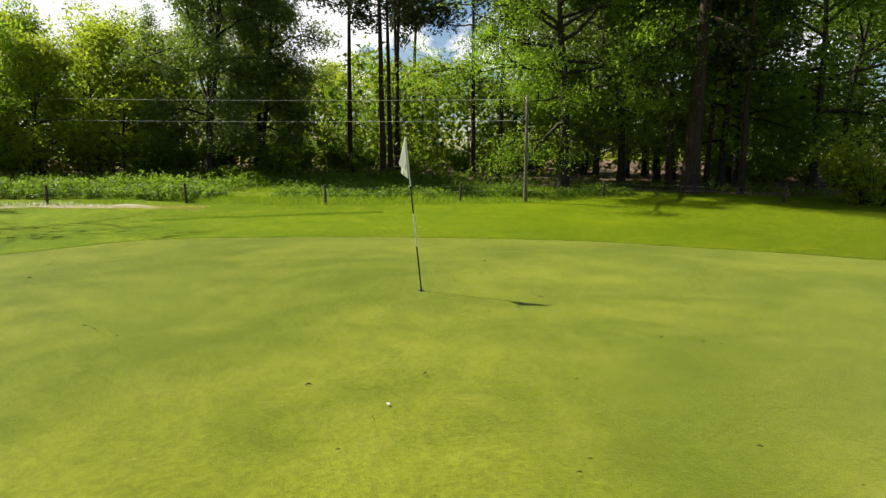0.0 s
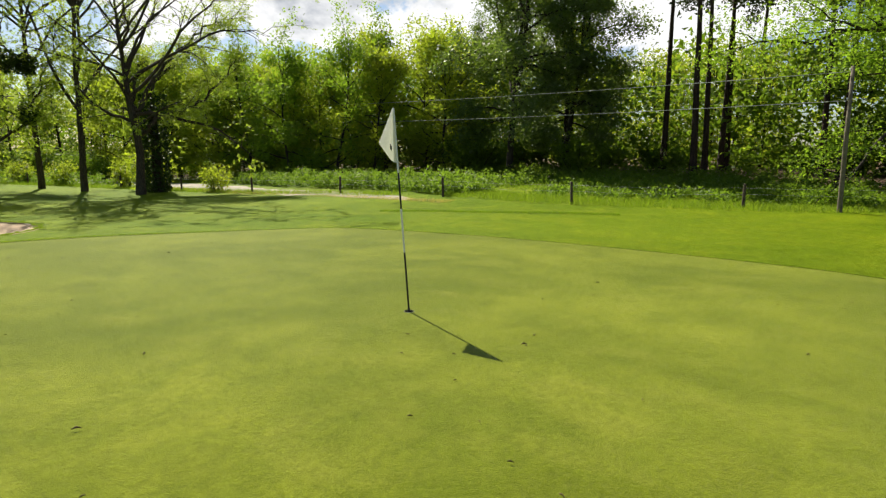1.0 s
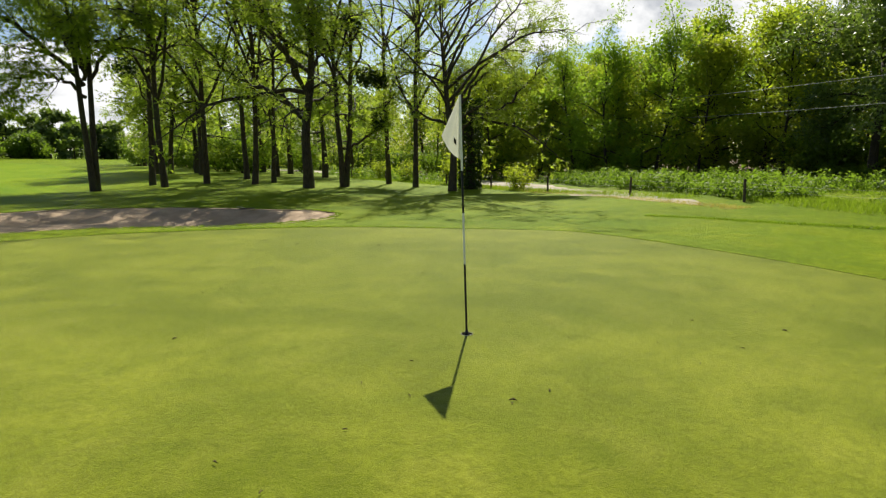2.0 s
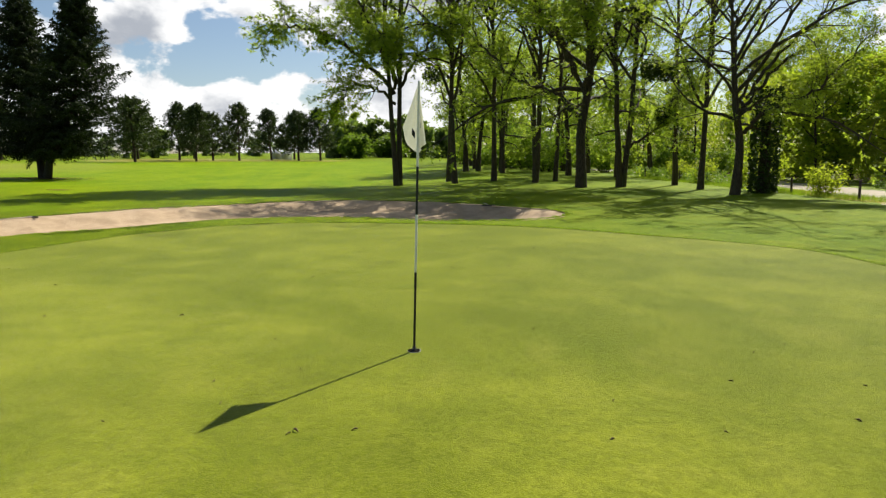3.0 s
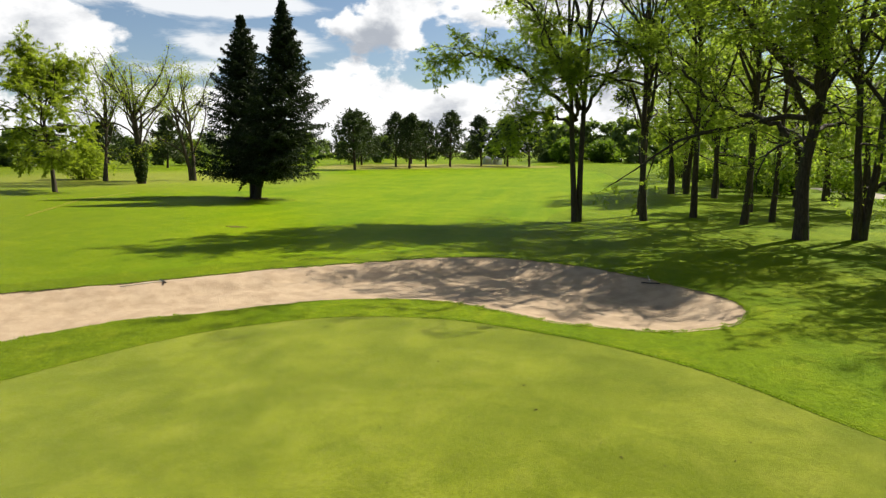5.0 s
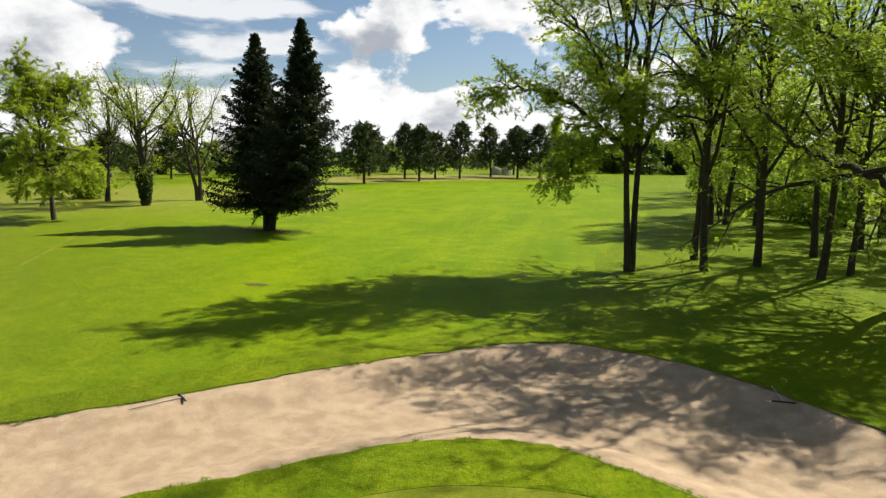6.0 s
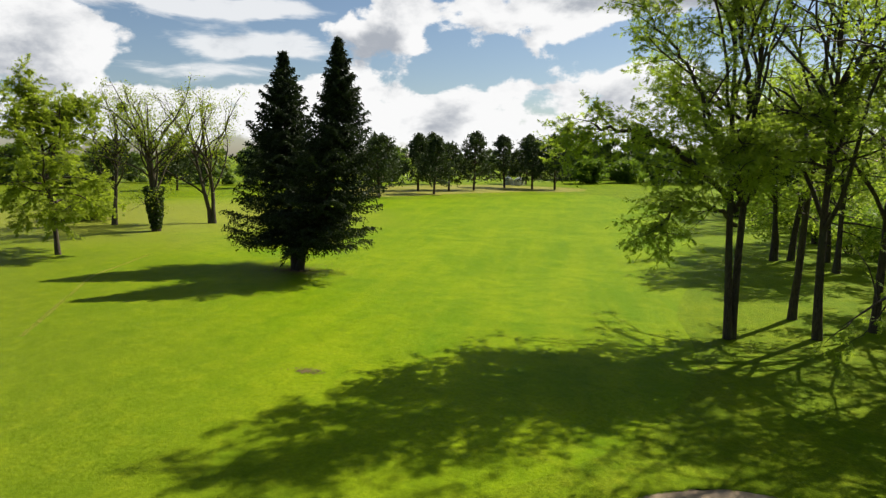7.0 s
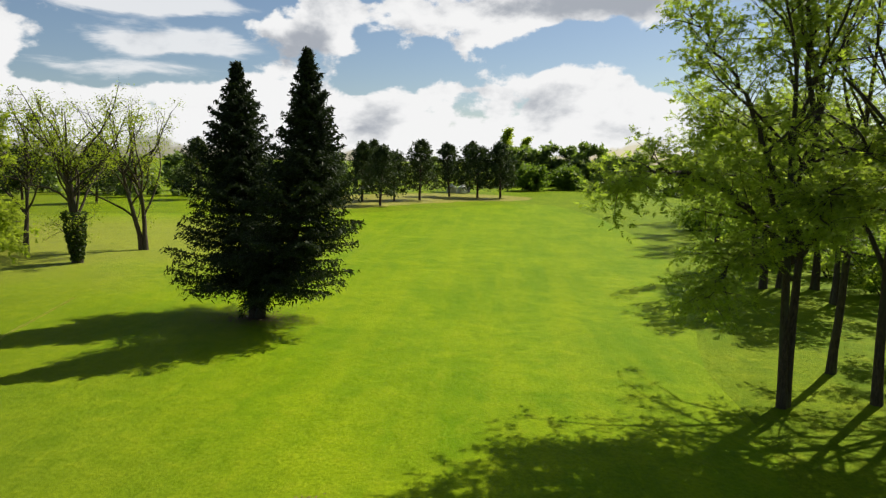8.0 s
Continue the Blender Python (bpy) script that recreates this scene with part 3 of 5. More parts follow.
BUNKER_EDGE = [(-8.64, 8.69), (-7.62, 10.53), (-6.24, 11.67), (-5.07, 12.51), (-3.91, 13.36), (-2.36, 14.01), (-0.83, 14.09), (0.48, 13.58), (1.39, 12.97), (2.69, 12.37),
               (4.10, 12.26), (5.20, 12.56), (6.30, 13.56), (6.75, 14.86), (6.60, 16.06), (5.60, 17.56), (4.60, 18.86), (3.20, 20.06), (1.50, 20.96), (0.10, 21.36), (-1.10, 21.26),
               (-3.01, 20.27), (-5.75, 18.10), (-8.37, 15.80), (-10.29, 14.01), (-11.87, 12.58), (-13.58, 9.92), (-13.90, 7.46), (-12.66, 5.82), (-10.85, 5.62), (-9.50, 6.96)]
FAIRWAY_EDGE = [(1.4, 35.0), (1.5, 37.5), (1.8, 40.7), (2.8, 44.8), (4.6, 51.0), (7.2, 62.0), (9.5, 78.0), (10.5, 100.0), (9.0, 128.0), (4.0, 150.0), (-8.0, 146.0), (-19.0, 128.0),
                (-32.0, 112.0), (-52.0, 104.0), (-72.0, 92.0), (-78.0, 70.0), (-70.0, 48.0), (-62.0, 26.0), (-44.0, 8.0), (-24.0, 4.0), (-16.5, 9.0), (-12.6, 13.6), (-8.8, 17.6), (-5.4, 20.4), (-2.4, 23.6), (0.0, 28.0), (1.0, 32.0)]
WOOD_EDGE = [(19.0, -60.0), (17.6, -30.0), (17.2, -19.0), (20.0, -14.5), (24.0, -11.0), (26.5, -6.5), (27.6, -1.0), (29.5, 4.0), (29.5, 8.0), (31.0, 14.0), (34.5, 22.0), (38.5, 34.0),
             (41.0, 60.0), (70.0, 78.0), (110.0, 40.0), (110.0, -70.0), (60.0, -84.0)]
PINE_FLOOR_EDGE = [(-44.0, 116.0), (-33.0, 121.0), (-24.0, 138.0), (-12.0, 156.0), (-1.0, 164.0), (3.0, 176.0), (-8.0, 186.0), (-26.0, 178.0), (-42.0, 158.0), (-50.0, 138.0)]
TRACK_EDGE = [(15.1, 6.2), (15.4, 7.6), (16.1, 9.5), (18.0, 15.4), (20.4, 20.0), (23.4, 25.6), (26.4, 32.0), (28.8, 40.0), (30.0, 52.0), (30.0, 75.0),
              (33.5, 75.0), (33.3, 52.0), (32.0, 39.0), (29.2, 30.5), (25.6, 23.0), (22.4, 17.6), (19.0, 11.4), (16.9, 8.0), (15.9, 6.6)]


def spline(points, step):
    """A closed smooth outline through the points."""
    p = np.array(points, float)
    n = len(p)
    out = []
    for i in range(n):
        a, b, c, d = p[i - 1], p[i], p[(i + 1) % n], p[(i + 2) % n]
        k = max(2, int(np.linalg.norm(c - b) / step))
        for u in np.arange(k) / k:
            out.append(0.5 * (2 * b + (c - a) * u + (2 * a - 5 * b + 4 * c - d) * u * u + (3 * b - a - 3 * c + d) * u ** 3))
    return np.array(out)


def inside(x, y, outline):
    hit = np.zeros(len(x), bool)
    x0, y0 = outline[:, 0], outline[:, 1]
    x1, y1 = np.roll(x0, -1), np.roll(y0, -1)
    for a, b, c, d in zip(x0, y0, x1, y1):
        if b == d:
            continue
        hit ^= ((b > y) != (d > y)) & (x < (c - a) * (y - b) / (d - b) + a)
    return hit


def edge_distance(x, y, outline):
    a = outline
    b = np.roll(outline, -1, axis=0)
    best = np.full(len(x), 1e9)
    for (ax, ay), (bx, by) in zip(a, b):
        dx, dy = bx - ax, by - ay
        k = np.clip(((x - ax) * dx + (y - ay) * dy) / (dx * dx + dy * dy + 1e-9), 0, 1)
        best = np.minimum(best, np.hypot(x - ax - k * dx, y - ay - k * dy))
    return best


rng_land = np.random.default_rng(4)
LOOPS = {"green": spline(GREEN_EDGE, 0.35), "bunker": spline(BUNKER_EDGE, 0.3), "fairway": spline(FAIRWAY_EDGE, 1.2), "track": spline(TRACK_EDGE, 0.8), "wood": spline(WOOD_EDGE, 1.0), "pines": spline(PINE_FLOOR_EDGE, 1.5)}
LOOPS["bunker"] += rng_land.normal(size=LOOPS["bunker"].shape) * 0.035
LOOPS["track"] += rng_land.normal(size=LOOPS["track"].shape) * 0.16
LOOPS["pines"] += rng_land.normal(size=LOOPS["pines"].shape) * 0.5
LOOPS["wood"] += rng_land.normal(size=LOOPS["wood"].shape) * 0.25


def scatter_points():
    rows = []
    for lo, hi, step in ((0, 26, 0.55), (26, 60, 1.3), (60, 140, 4.0), (140, 400, 16.0), (400, 1900, 90.0)):
        g = np.arange(-hi, hi + step, step)
        x, y = np.meshgrid(g, g)
        x, y = x.ravel(), y.ravel()
        keep = (np.maximum(abs(x), abs(y)) <= hi) & (np.maximum(abs(x), abs(y)) > lo)
        p = np.stack([x[keep], y[keep] + 6], 1)
        rows.append(p + rng_land.uniform(-0.32, 0.32, p.shape) * step)
    return np.concatenate(rows)


def build_land():
    from mathutils import geometry
    pts = scatter_points()
    gx, gy = np.meshgrid(np.arange(-13.8, 7.0, 0.15), np.arange(5.2, 21.4, 0.15))
    fine = np.column_stack([gx.ravel(), gy.ravel()]) + rng_land.uniform(-0.05, 0.05, (gx.size, 2))
    fine = fine[inside(fine[:, 0], fine[:, 1], LOOPS["bunker"])]
    pts = np.concatenate([pts[~inside(pts[:, 0], pts[:, 1], LOOPS["bunker"])], fine])
    keep = np.ones(len(pts), bool)
    for name, loop in LOOPS.items():
        near = (pts[:, 0] > loop[:, 0].min() - 1) & (pts[:, 0] < loop[:, 0].max() + 1) & (pts[:, 1] > loop[:, 1].min() - 1) & (pts[:, 1] < loop[:, 1].max() + 1)
        idx = np.nonzero(near)[0]
        keep[idx[edge_distance(pts[idx, 0], pts[idx, 1], loop) < 0.12]] = False
    pts = pts[keep]
    verts, edges = [pts], []
    count = len(pts)
    for loop in LOOPS.values():
        k = np.arange(len(loop))
        edges += [(int(count + i), int(count + (i + 1) % len(loop))) for i in k]
        verts.append(loop)
        count += len(loop)
    allp = np.concatenate(verts)
    v2, _, faces, _, _, _ = geometry.delaunay_2d_cdt([Vector((float(a), float(b))) for a, b in allp], edges, [], 0, 1e-5)
    xy = np.array([(v.x, v.y) for v in v2])
    tri = np.array([f for f in faces if len(f) == 3], np.int64)
    a, b, c = xy[tri[:, 0]], xy[tri[:, 1]], xy[tri[:, 2]]
    flip = (b[:, 0] - a[:, 0]) * (c[:, 1] - a[:, 1]) - (b[:, 1] - a[:, 1]) * (c[:, 0] - a[:, 0]) < 0
    tri[flip] = tri[flip][:, ::-1]
    mid = (a + b + c) / 3
    zone = np.zeros(len(tri), int)
    for i, name in enumerate(("fairway", "track", "bunker", "green", "wood", "pines")):
        zone[inside(mid[:, 0], mid[:, 1], LOOPS[name])] = i + 1
    z = land(xy[:, 0], xy[:, 1]) - LAND_ZERO
    far = np.hypot(xy[:, 0], xy[:, 1])
    for k, (fx, fy, h) in enumerate(((0.31, 0.23, 0.035), (0.9, 0.7, 0.012))):
        z += h * np.sin(xy[:, 0] * fx + 1.3 * k) * np.cos(xy[:, 1] * fy + k) * np.clip(far / 12, 0, 1)
    return xy, z, tri, zone


LAND_XY, LAND_Z, LAND_TRI, LAND_ZONE = build_land()


def bunker_floor(x, y):
    d = edge_distance(x, y, LOOPS["bunker"])
    k = np.clip(d / 1.7, 0, 1)
    rng = np.random.default_rng(23)
    rake = 0.005 * np.sin(x * 13 + y * 9 + 2.5 * np.sin(y * 0.9) + 1.5 * np.sin(x * 0.7)) * np.clip(d - 0.2, 0, 1)
    lump = 0.016 * np.sin(x * 2.1 + y) * np.cos(y * 2.7 - x * 0.6) * k + rng.normal(size=len(x)) * 0.005 * np.clip(d * 3, 0, 1)
    for fx, fy in zip(rng.uniform(-13, 6.5, 150), rng.uniform(6, 21, 150)):
        lump = lump - 0.028 * np.exp(-((x - fx) ** 2 + (y - fy) ** 2) / 0.03)
    edge = -0.012 - 0.030 * (0.5 + 0.5 * np.sin(x * 3.1 + 2 * np.sin(y * 2.3)))
    return edge - 0.32 * k * k * (3 - 2 * k) + lump + rake


def land_piece(name, zone, mat, label, category, drop=None):
    tri = LAND_TRI[LAND_ZONE == zone]
    used, inv = np.unique(tri, return_inverse=True)
    xy, z = LAND_XY[used], LAND_Z[used].copy()
    if drop is not None:
        z = z + drop(xy[:, 0], xy[:, 1])
    pile = Pile()
    pile.add(np.column_stack([xy, z]), inv.reshape(-1, 3))
    ob = new(name, pile.mesh(name, mat, True))
    return tagged(ob, label, category, "", "structure")


def rim(name, loop, depth, mat, parent, label="", ragged=0.0):
    """The upright edge round a sunk surface."""
    pile = Pile()
    x, y = loop[:, 0], loop[:, 1]
    z = land(x, y) - LAND_ZERO
    far = np.hypot(x, y)
    for k, (fx, fy, h) in enumerate(((0.31, 0.23, 0.035), (0.9, 0.7, 0.012))):
        z = z + h * np.sin(x * fx + 1.3 * k) * np.cos(y * fy + k) * np.clip(far / 12, 0, 1)
    n = len(loop)
    up = z - 0.002 - ragged * np.abs(rng_land.normal(size=n))
    v = np.concatenate([np.column_stack([x, y, up]), np.column_stack([x, y, z - depth - 0.02])])
    i = np.arange(n)
    pile.add(v, None, np.stack([i, (i + 1) % n, (i + 1) % n + n, i + n], 1))
    return part(name, pile, mat, parent, label)


ground = land_piece("ground", 0, ROUGH, "mown rough grass ground running out to distant fields", "ground")
fairway = land_piece("fairway", 1, FAIRWAY, "bright green closely mown fairway grass", "fairway")
track = land_piece("track", 2, GRAVEL, "pale gravel track curving past the trees", "track", lambda x, y: np.full(len(x), -0.0))
bunker = land_piece("bunker", 3, SAND, "raked pinkish beige sand bunker dappled by tree shade", "bunker", bunker_floor)
green = land_piece("putting_green", 4, GREEN, "smooth pale green putting green around the flagstick", "green", lambda x, y: -0.006 * np.clip(1 - edge_distance(x, y, LOOPS["green"]) / 1.2, 0, 1))
land_piece("pine_floor", 6, DRY_GRASS, "dry brownish grass under the far pines", "dry grass")
woodland_floor = land_piece("woodland_floor", 5, LITTER, "brown leaf litter floor under the wood", "woodland floor")
rim("bunker_lip", LOOPS["bunker"], 0.05, SOIL, bunker, "crumbling earth lip", 0.012)
rim("turf_edge", LOOPS["green"], 0.012, ROUGH, green, "cut turf edge")


# ---- flagstick ----
POLE_TOP = Vector((0.091, 0.21, 2.102))
flagstick = thing("flagstick", 0, 0, 0, "black and white striped golf flagstick leaning in its hole", "flagstick")


def along_pole(z):
    return POLE_TOP * (z / POLE_TOP.z)


for z0, z1, mat in ((-0.10, 0.622, BLACK), (0.622, 1.072, WHITE), (1.072, 1.445, BLACK), (1.445, 2.104, WHITE)):
    p = Pile()
    a, b = along_pole(z0), along_pole(z1)
    tube(p, [a, a.lerp(b, 0.02), a.lerp(b, 0.98), b], [0.0088, 0.0098, 0.0098, 0.0088], 14)
    part("pole_section", p, mat, flagstick, "black painted section" if mat is BLACK else "white painted section", True)


def cloth_point(w, s):
    """w: across the cloth from one hanging tip (-1) over the pole (0) to the other (1); s: down from the top."""
    left, right = Vector((-0.115, 0.122, 0)), Vector((0.068, 0.092, 0))
    hem = 1.545 + 0.205 * -w - 0.04 * math.sin(math.pi * -w) if w < 0 else 1.545 + 0.075 * w
    z = 2.10 - s * (2.10 - hem)
    out = (left * -w if w < 0 else right * w) * (s ** 1.05)
    fold = (left.cross(Vector((0, 0, 1))) if w < 0 else right.cross(Vector((0, 0, 1)))) * (0.09 * math.sin(abs(w) * 7.5) * s)
    return along_pole(z) + Vector((0.0, 0.012, 0)) + out + fold


def flag_cloth():
    p = Pile()
    nu, nv = 22, 34
    pts = [cloth_point(2 * j / nv - 1, i / nu) for i in range(nu + 1) for j in range(nv + 1)]
    n = len(pts)
    off = Vector((0.0009, -0.0009, 0))
    quads = [(i * (nv + 1) + j, i * (nv + 1) + j + 1, (i + 1) * (nv + 1) + j + 1, (i + 1) * (nv + 1) + j) for i in range(nu) for j in range(nv)]
    p.add([tuple(q + off) for q in pts], None, quads)
    p.add([tuple(q - off) for q in pts], None, [q[::-1] for q in quads])
    return p


flag_mat, t, b, out = material("flag_cloth")
weave = noise_node(t, position(t), 60.0, 3.0)
t.links.new(mix_color(t, smooth(t, weave, 0.3, 0.7), (0.72, 0.72, 0.66), (0.80, 0.80, 0.75)), b.inputs["Base Color"])
b.inputs["Roughness"].default_value = 0.8
tr = t.nodes.new("ShaderNodeBsdfTranslucent")
tr.inputs[0].default_value = (0.80, 0.80, 0.72, 1)
mixer = t.nodes.new("ShaderNodeMixShader")
mixer.inputs[0].default_value = 0.42
t.links.new(b.outputs[0], mixer.inputs[1])
t.links.new(tr.outputs[0], mixer.inputs[2])
t.links.new(mixer.outputs[0], out.inputs[0])
flag = part("flag", flag_cloth(), flag_mat, flagstick, "limp white flag cloth", True)
for u0, v0 in ((0.42, 0.60), (-0.46, 0.72)):
    emblem = Pile()
    q = [cloth_point(u0 + du, v0 + dv) for du, dv in ((0, 0), (0.16, 0.02), (0.18, 0.10), (0.03, 0.08))]
    emblem.add([tuple(c + Vector((-0.004, -0.004, 0))) for c in q] + [tuple(c + Vector((0.004, 0.004, 0))) for c in q],
               None, [(0, 1, 2, 3), (7, 6, 5, 4), (0, 4, 5, 1), (1, 5, 6, 2), (2, 6, 7, 3), (3, 7, 4, 0)])
    part("emblem", emblem, BLACK, flag, "small dark printed emblem")
ferrule = Pile()
tube(ferrule, [along_pole(-0.02), along_pole(0.035)], [0.016, 0.013], 14)
part("ferrule", ferrule, BLACK, flagstick, "dark ferrule", True)

cup = thing("hole_cup", 0, 0, 0, "white rimmed golf hole around the flagstick foot", "hole cup")
ring = Pile()
a = np.linspace(0, 2 * np.pi, 33)[:-1]
rings = [np.column_stack([np.cos(a) * r, np.sin(a) * r, np.full(32, z)]) for r, z in ((0.0552, 0.003), (0.0549, 0.005), (0.0540, 0.0048), (0.0540, -0.10))]
k = np.arange(32)
ring.add(np.concatenate(rings), None, np.concatenate([np.stack([i * 32 + k, i * 32 + (k + 1) % 32, (i + 1) * 32 + (k + 1) % 32, (i + 1) * 32 + k], 1) for i in range(3)]))
part("rim", ring, WHITE, cup, "white rim", True)
# flat disc above the turf, the hole's inner shade painted as near-black
hole_disc = Pile()
hole_disc.add(np.concatenate([np.column_stack([np.cos(a) * 0.053, np.sin(a) * 0.053, np.full(32, 0.0045)]), [[0, 0, 0.0045]]]), [(i, (i + 1) % 32, 32) for i in range(32)])
HOLE_SHADE = plain_material("hole_shade", (0.010, 0.010, 0.008), (0.016, 0.015, 0.012), 20.0, 1.0, 0.001, 0.1)
HOLE_SHADE.node_tree.nodes["Principled BSDF"].inputs["Specular IOR Level"].default_value = 0.0
part("hole_disc", hole_disc, HOLE_SHADE, cup, "flat dark disc painted as the shaded hole")


# ---- trees ----
def place_tree(name, x, y, piles, bark, leaf_mat, label, category="tree", group="", turn=0.0, scale=1.0):
    ob = thing(name, x, y, ground_z(x, y) - 0.03, label, category, group, "", turn, scale)
    part("trunk", piles[0], bark, ob, "", True)
    part("crown", piles[1], leaf_mat, ob)
    return ob


def repeat(ob, x, y, turn=0.0, scale=1.0, label=""):
    c = copy_thing(ob, pose(x, y, ground_z(x, y) - 0.03, 0, 0, turn))
    c.scale = (scale, scale, scale)
    return tagged(c, label)


def leaf_ball(seed, radius, count, leaf):
    rng = np.random.default_rng(seed)
    p = Pile()
    d = rng.normal(size=(count, 3))
    d /= np.linalg.norm(d, axis=1)[:, None]
    leaves(p, d * (radius * rng.uniform(0.1, 1.0, count) ** 0.5)[:, None], leaf, rng, 0.2, None, 0.5, True)
    return p


def sleeve(seed, radius, z0, z1, count, leaf, widen=0.0):
    """Ivy leaves round a trunk."""
    rng = np.random.default_rng(seed)
    p = Pile()
    a, q = rng.uniform(0, 6.28, count), rng.uniform(0, 1, count)
    r = radius * (0.75 + 0.45 * rng.uniform(0, 1, count)) * (1 + widen * q * 1.4)
    leaves(p, np.column_stack([np.cos(a) * r, np.sin(a) * r, z0 + (z1 - z0) * q]), leaf, rng, 0.1, None, 0.8, True)
    return p


def spray_limb(wood, crown, points, girth, seed, leaf=0.09, per=11, pairs=3):
    """A long limb along the points, with level sprays of twigs and feathered leaves along it."""
    rng = np.random.default_rng(seed)
    p = np.array(points, float)
    k = np.linspace(0, len(p) - 1, 24)
    line = np.column_stack([np.interp(k, np.arange(len(p)), p[:, c]) for c in range(3)]) + rng.normal(size=(24, 3)) * 0.08
    tube(wood, line, girth * (1 - np.linspace(0, 1, 24)) ** 0.75 + 0.012, 6)
    roots, ways = [], []
    for i in range(6, 24):
        u = i / 23
        for b in range(2):
            ahead = line[i] - line[i - 1]
            ahead = ahead / np.linalg.norm(ahead)
            aside = np.cross(ahead, [0, 0, 1.0]) * (1 if b else -1)
            way = ahead * 0.7 + aside * rng.uniform(0.4, 1.0) + rng.normal(size=3) * np.array([0.25, 0.25, 0.30]) + np.array([0, 0, 0.12])
            bp, bw = bend(rng, line[i], way, rng.uniform(1.1, 2.7) * (1.15 - 0.45 * u), 5, 0.15, -0.04)
            tube(wood, bp, np.linspace(0.026, 0.006, len(bp)), 3)
            for q in (1, 2, 3, 4, 5):
                for n in range(2):
                    tp, _ = bend(rng, bp[q], bw[q] * 0.6 + rng.normal(size=3) * np.array([0.7, 0.7, 0.35]), rng.uniform(0.45, 0.9), 2, 0.2, -0.05)
                    root, way_out = feather_spots(rng, tp, per)
                    roots.append(root)
                    ways.append(way_out)
    pinnate(crown, np.concatenate(roots), np.concatenate(ways), rng, leaf * 2.4, pairs, leaf)


def lead_piles(*sizes, **shape):
    """The leading acacia: a forked tree with long layered limbs arching out over the fairway."""
    wood, crown = broad_tree(*sizes, **shape)
    for seed, girth, line in ((5, 0.13, [(-0.1, 0, 5.8), (-1.4, -0.4, 7.3), (-3.2, -1.2, 8.6), (-5.2, -2.1, 9.3), (-6.6, -2.7, 9.3), (-7.4, -3.0, 8.7)]),
                              (6, 0.12, [(0, 0, 6.6), (-1.0, 0, 9.0), (-2.4, -0.8, 11.4), (-4.0, -1.6, 13.2), (-5.2, -2.2, 14.4)]),
                              (7, 0.10, [(-0.1, 0, 5.2), (-1.0, -0.6, 6.0), (-2.1, -1.1, 6.3), (-3.1, -1.5, 5.8), (-3.7, -1.7, 4.9)]),
                              (8, 0.10, [(0, -0.1, 6.2), (-0.6, -1.8, 7.6), (-1.0, -3.2, 8.6), (-1.2, -4.2, 8.6)]),
                              (11, 0.11, [(0.1, -0.1, 10.0), (-0.6, -1.0, 13.0), (-1.6, -2.2, 15.8), (-2.2, -3.2, 18.0)]),
                              (9, 0.11, [(0.2, 0, 6.2), (1.5, 0.5, 8.2), (3.0, 0.8, 10.0), (4.4, 0.6, 11.0)]),
                              (10, 0.11, [(-0.1, 0.1, 6.8), (-0.9, 1.1, 8.8), (-1.9, 2.0, 10.6), (-2.8, 2.6, 11.6)])):
        spray_limb(wood, crown, line, girth, seed, per=6 if seed == 7 else 8)
    return wood, crown


def limbed(piles, *limbs):
    """A tree's piles with long limbs added: seed, girth and line of each."""
    for seed, girth, line in limbs:
        spray_limb(piles[0], piles[1], line, girth, seed, 0.105, 6, 2)
    return piles


ACACIA = "tall acacia with dark furrowed trunk and airy light green leaves"
GROVE = "acacia grove beside the fairway"
lead = place_tree("acacia_tree", 3.2, 35.8, lead_piles(11, 21.3, 0.22, 7.6, 5.0, 28, 7, 5, 9, 0.090, 2, (22, 64), (-0.03, 0), (-0.25, -0.15), vase=0.1, simple=True, fine=True, crook=0.012, upright=0.02, droop=-0.03, feather=3, fork=0.08, fork_turn=0.7), ACACIA_BARK, ACACIA_LEAF, "twin-stemmed acacia with airy spreading crown over the fairway edge", "tree", GROVE)
grove_a = place_tree("acacia_tree", 7.3, 40.2, broad_tree(12, 20.5, 0.19, 5.8, 4.6, 20, 6, 5, 5, 0.092, 1, (20, 66), vase=0.3, simple=True, fine=True, crook=0.025, feather=3), ACACIA_BARK, ACACIA_LEAF, ACACIA, "tree", GROVE)
grove_b = place_tree("acacia_tree", 7.05, 36.3, broad_tree(13, 20.0, 0.19, 6.2, 4.6, 20, 6, 5, 5, 0.092, 1, (20, 66), vase=0.3, simple=True, fine=True, crook=0.03, feather=3), ACACIA_BARK, ACACIA_LEAF, ACACIA, "tree", GROVE, 40)
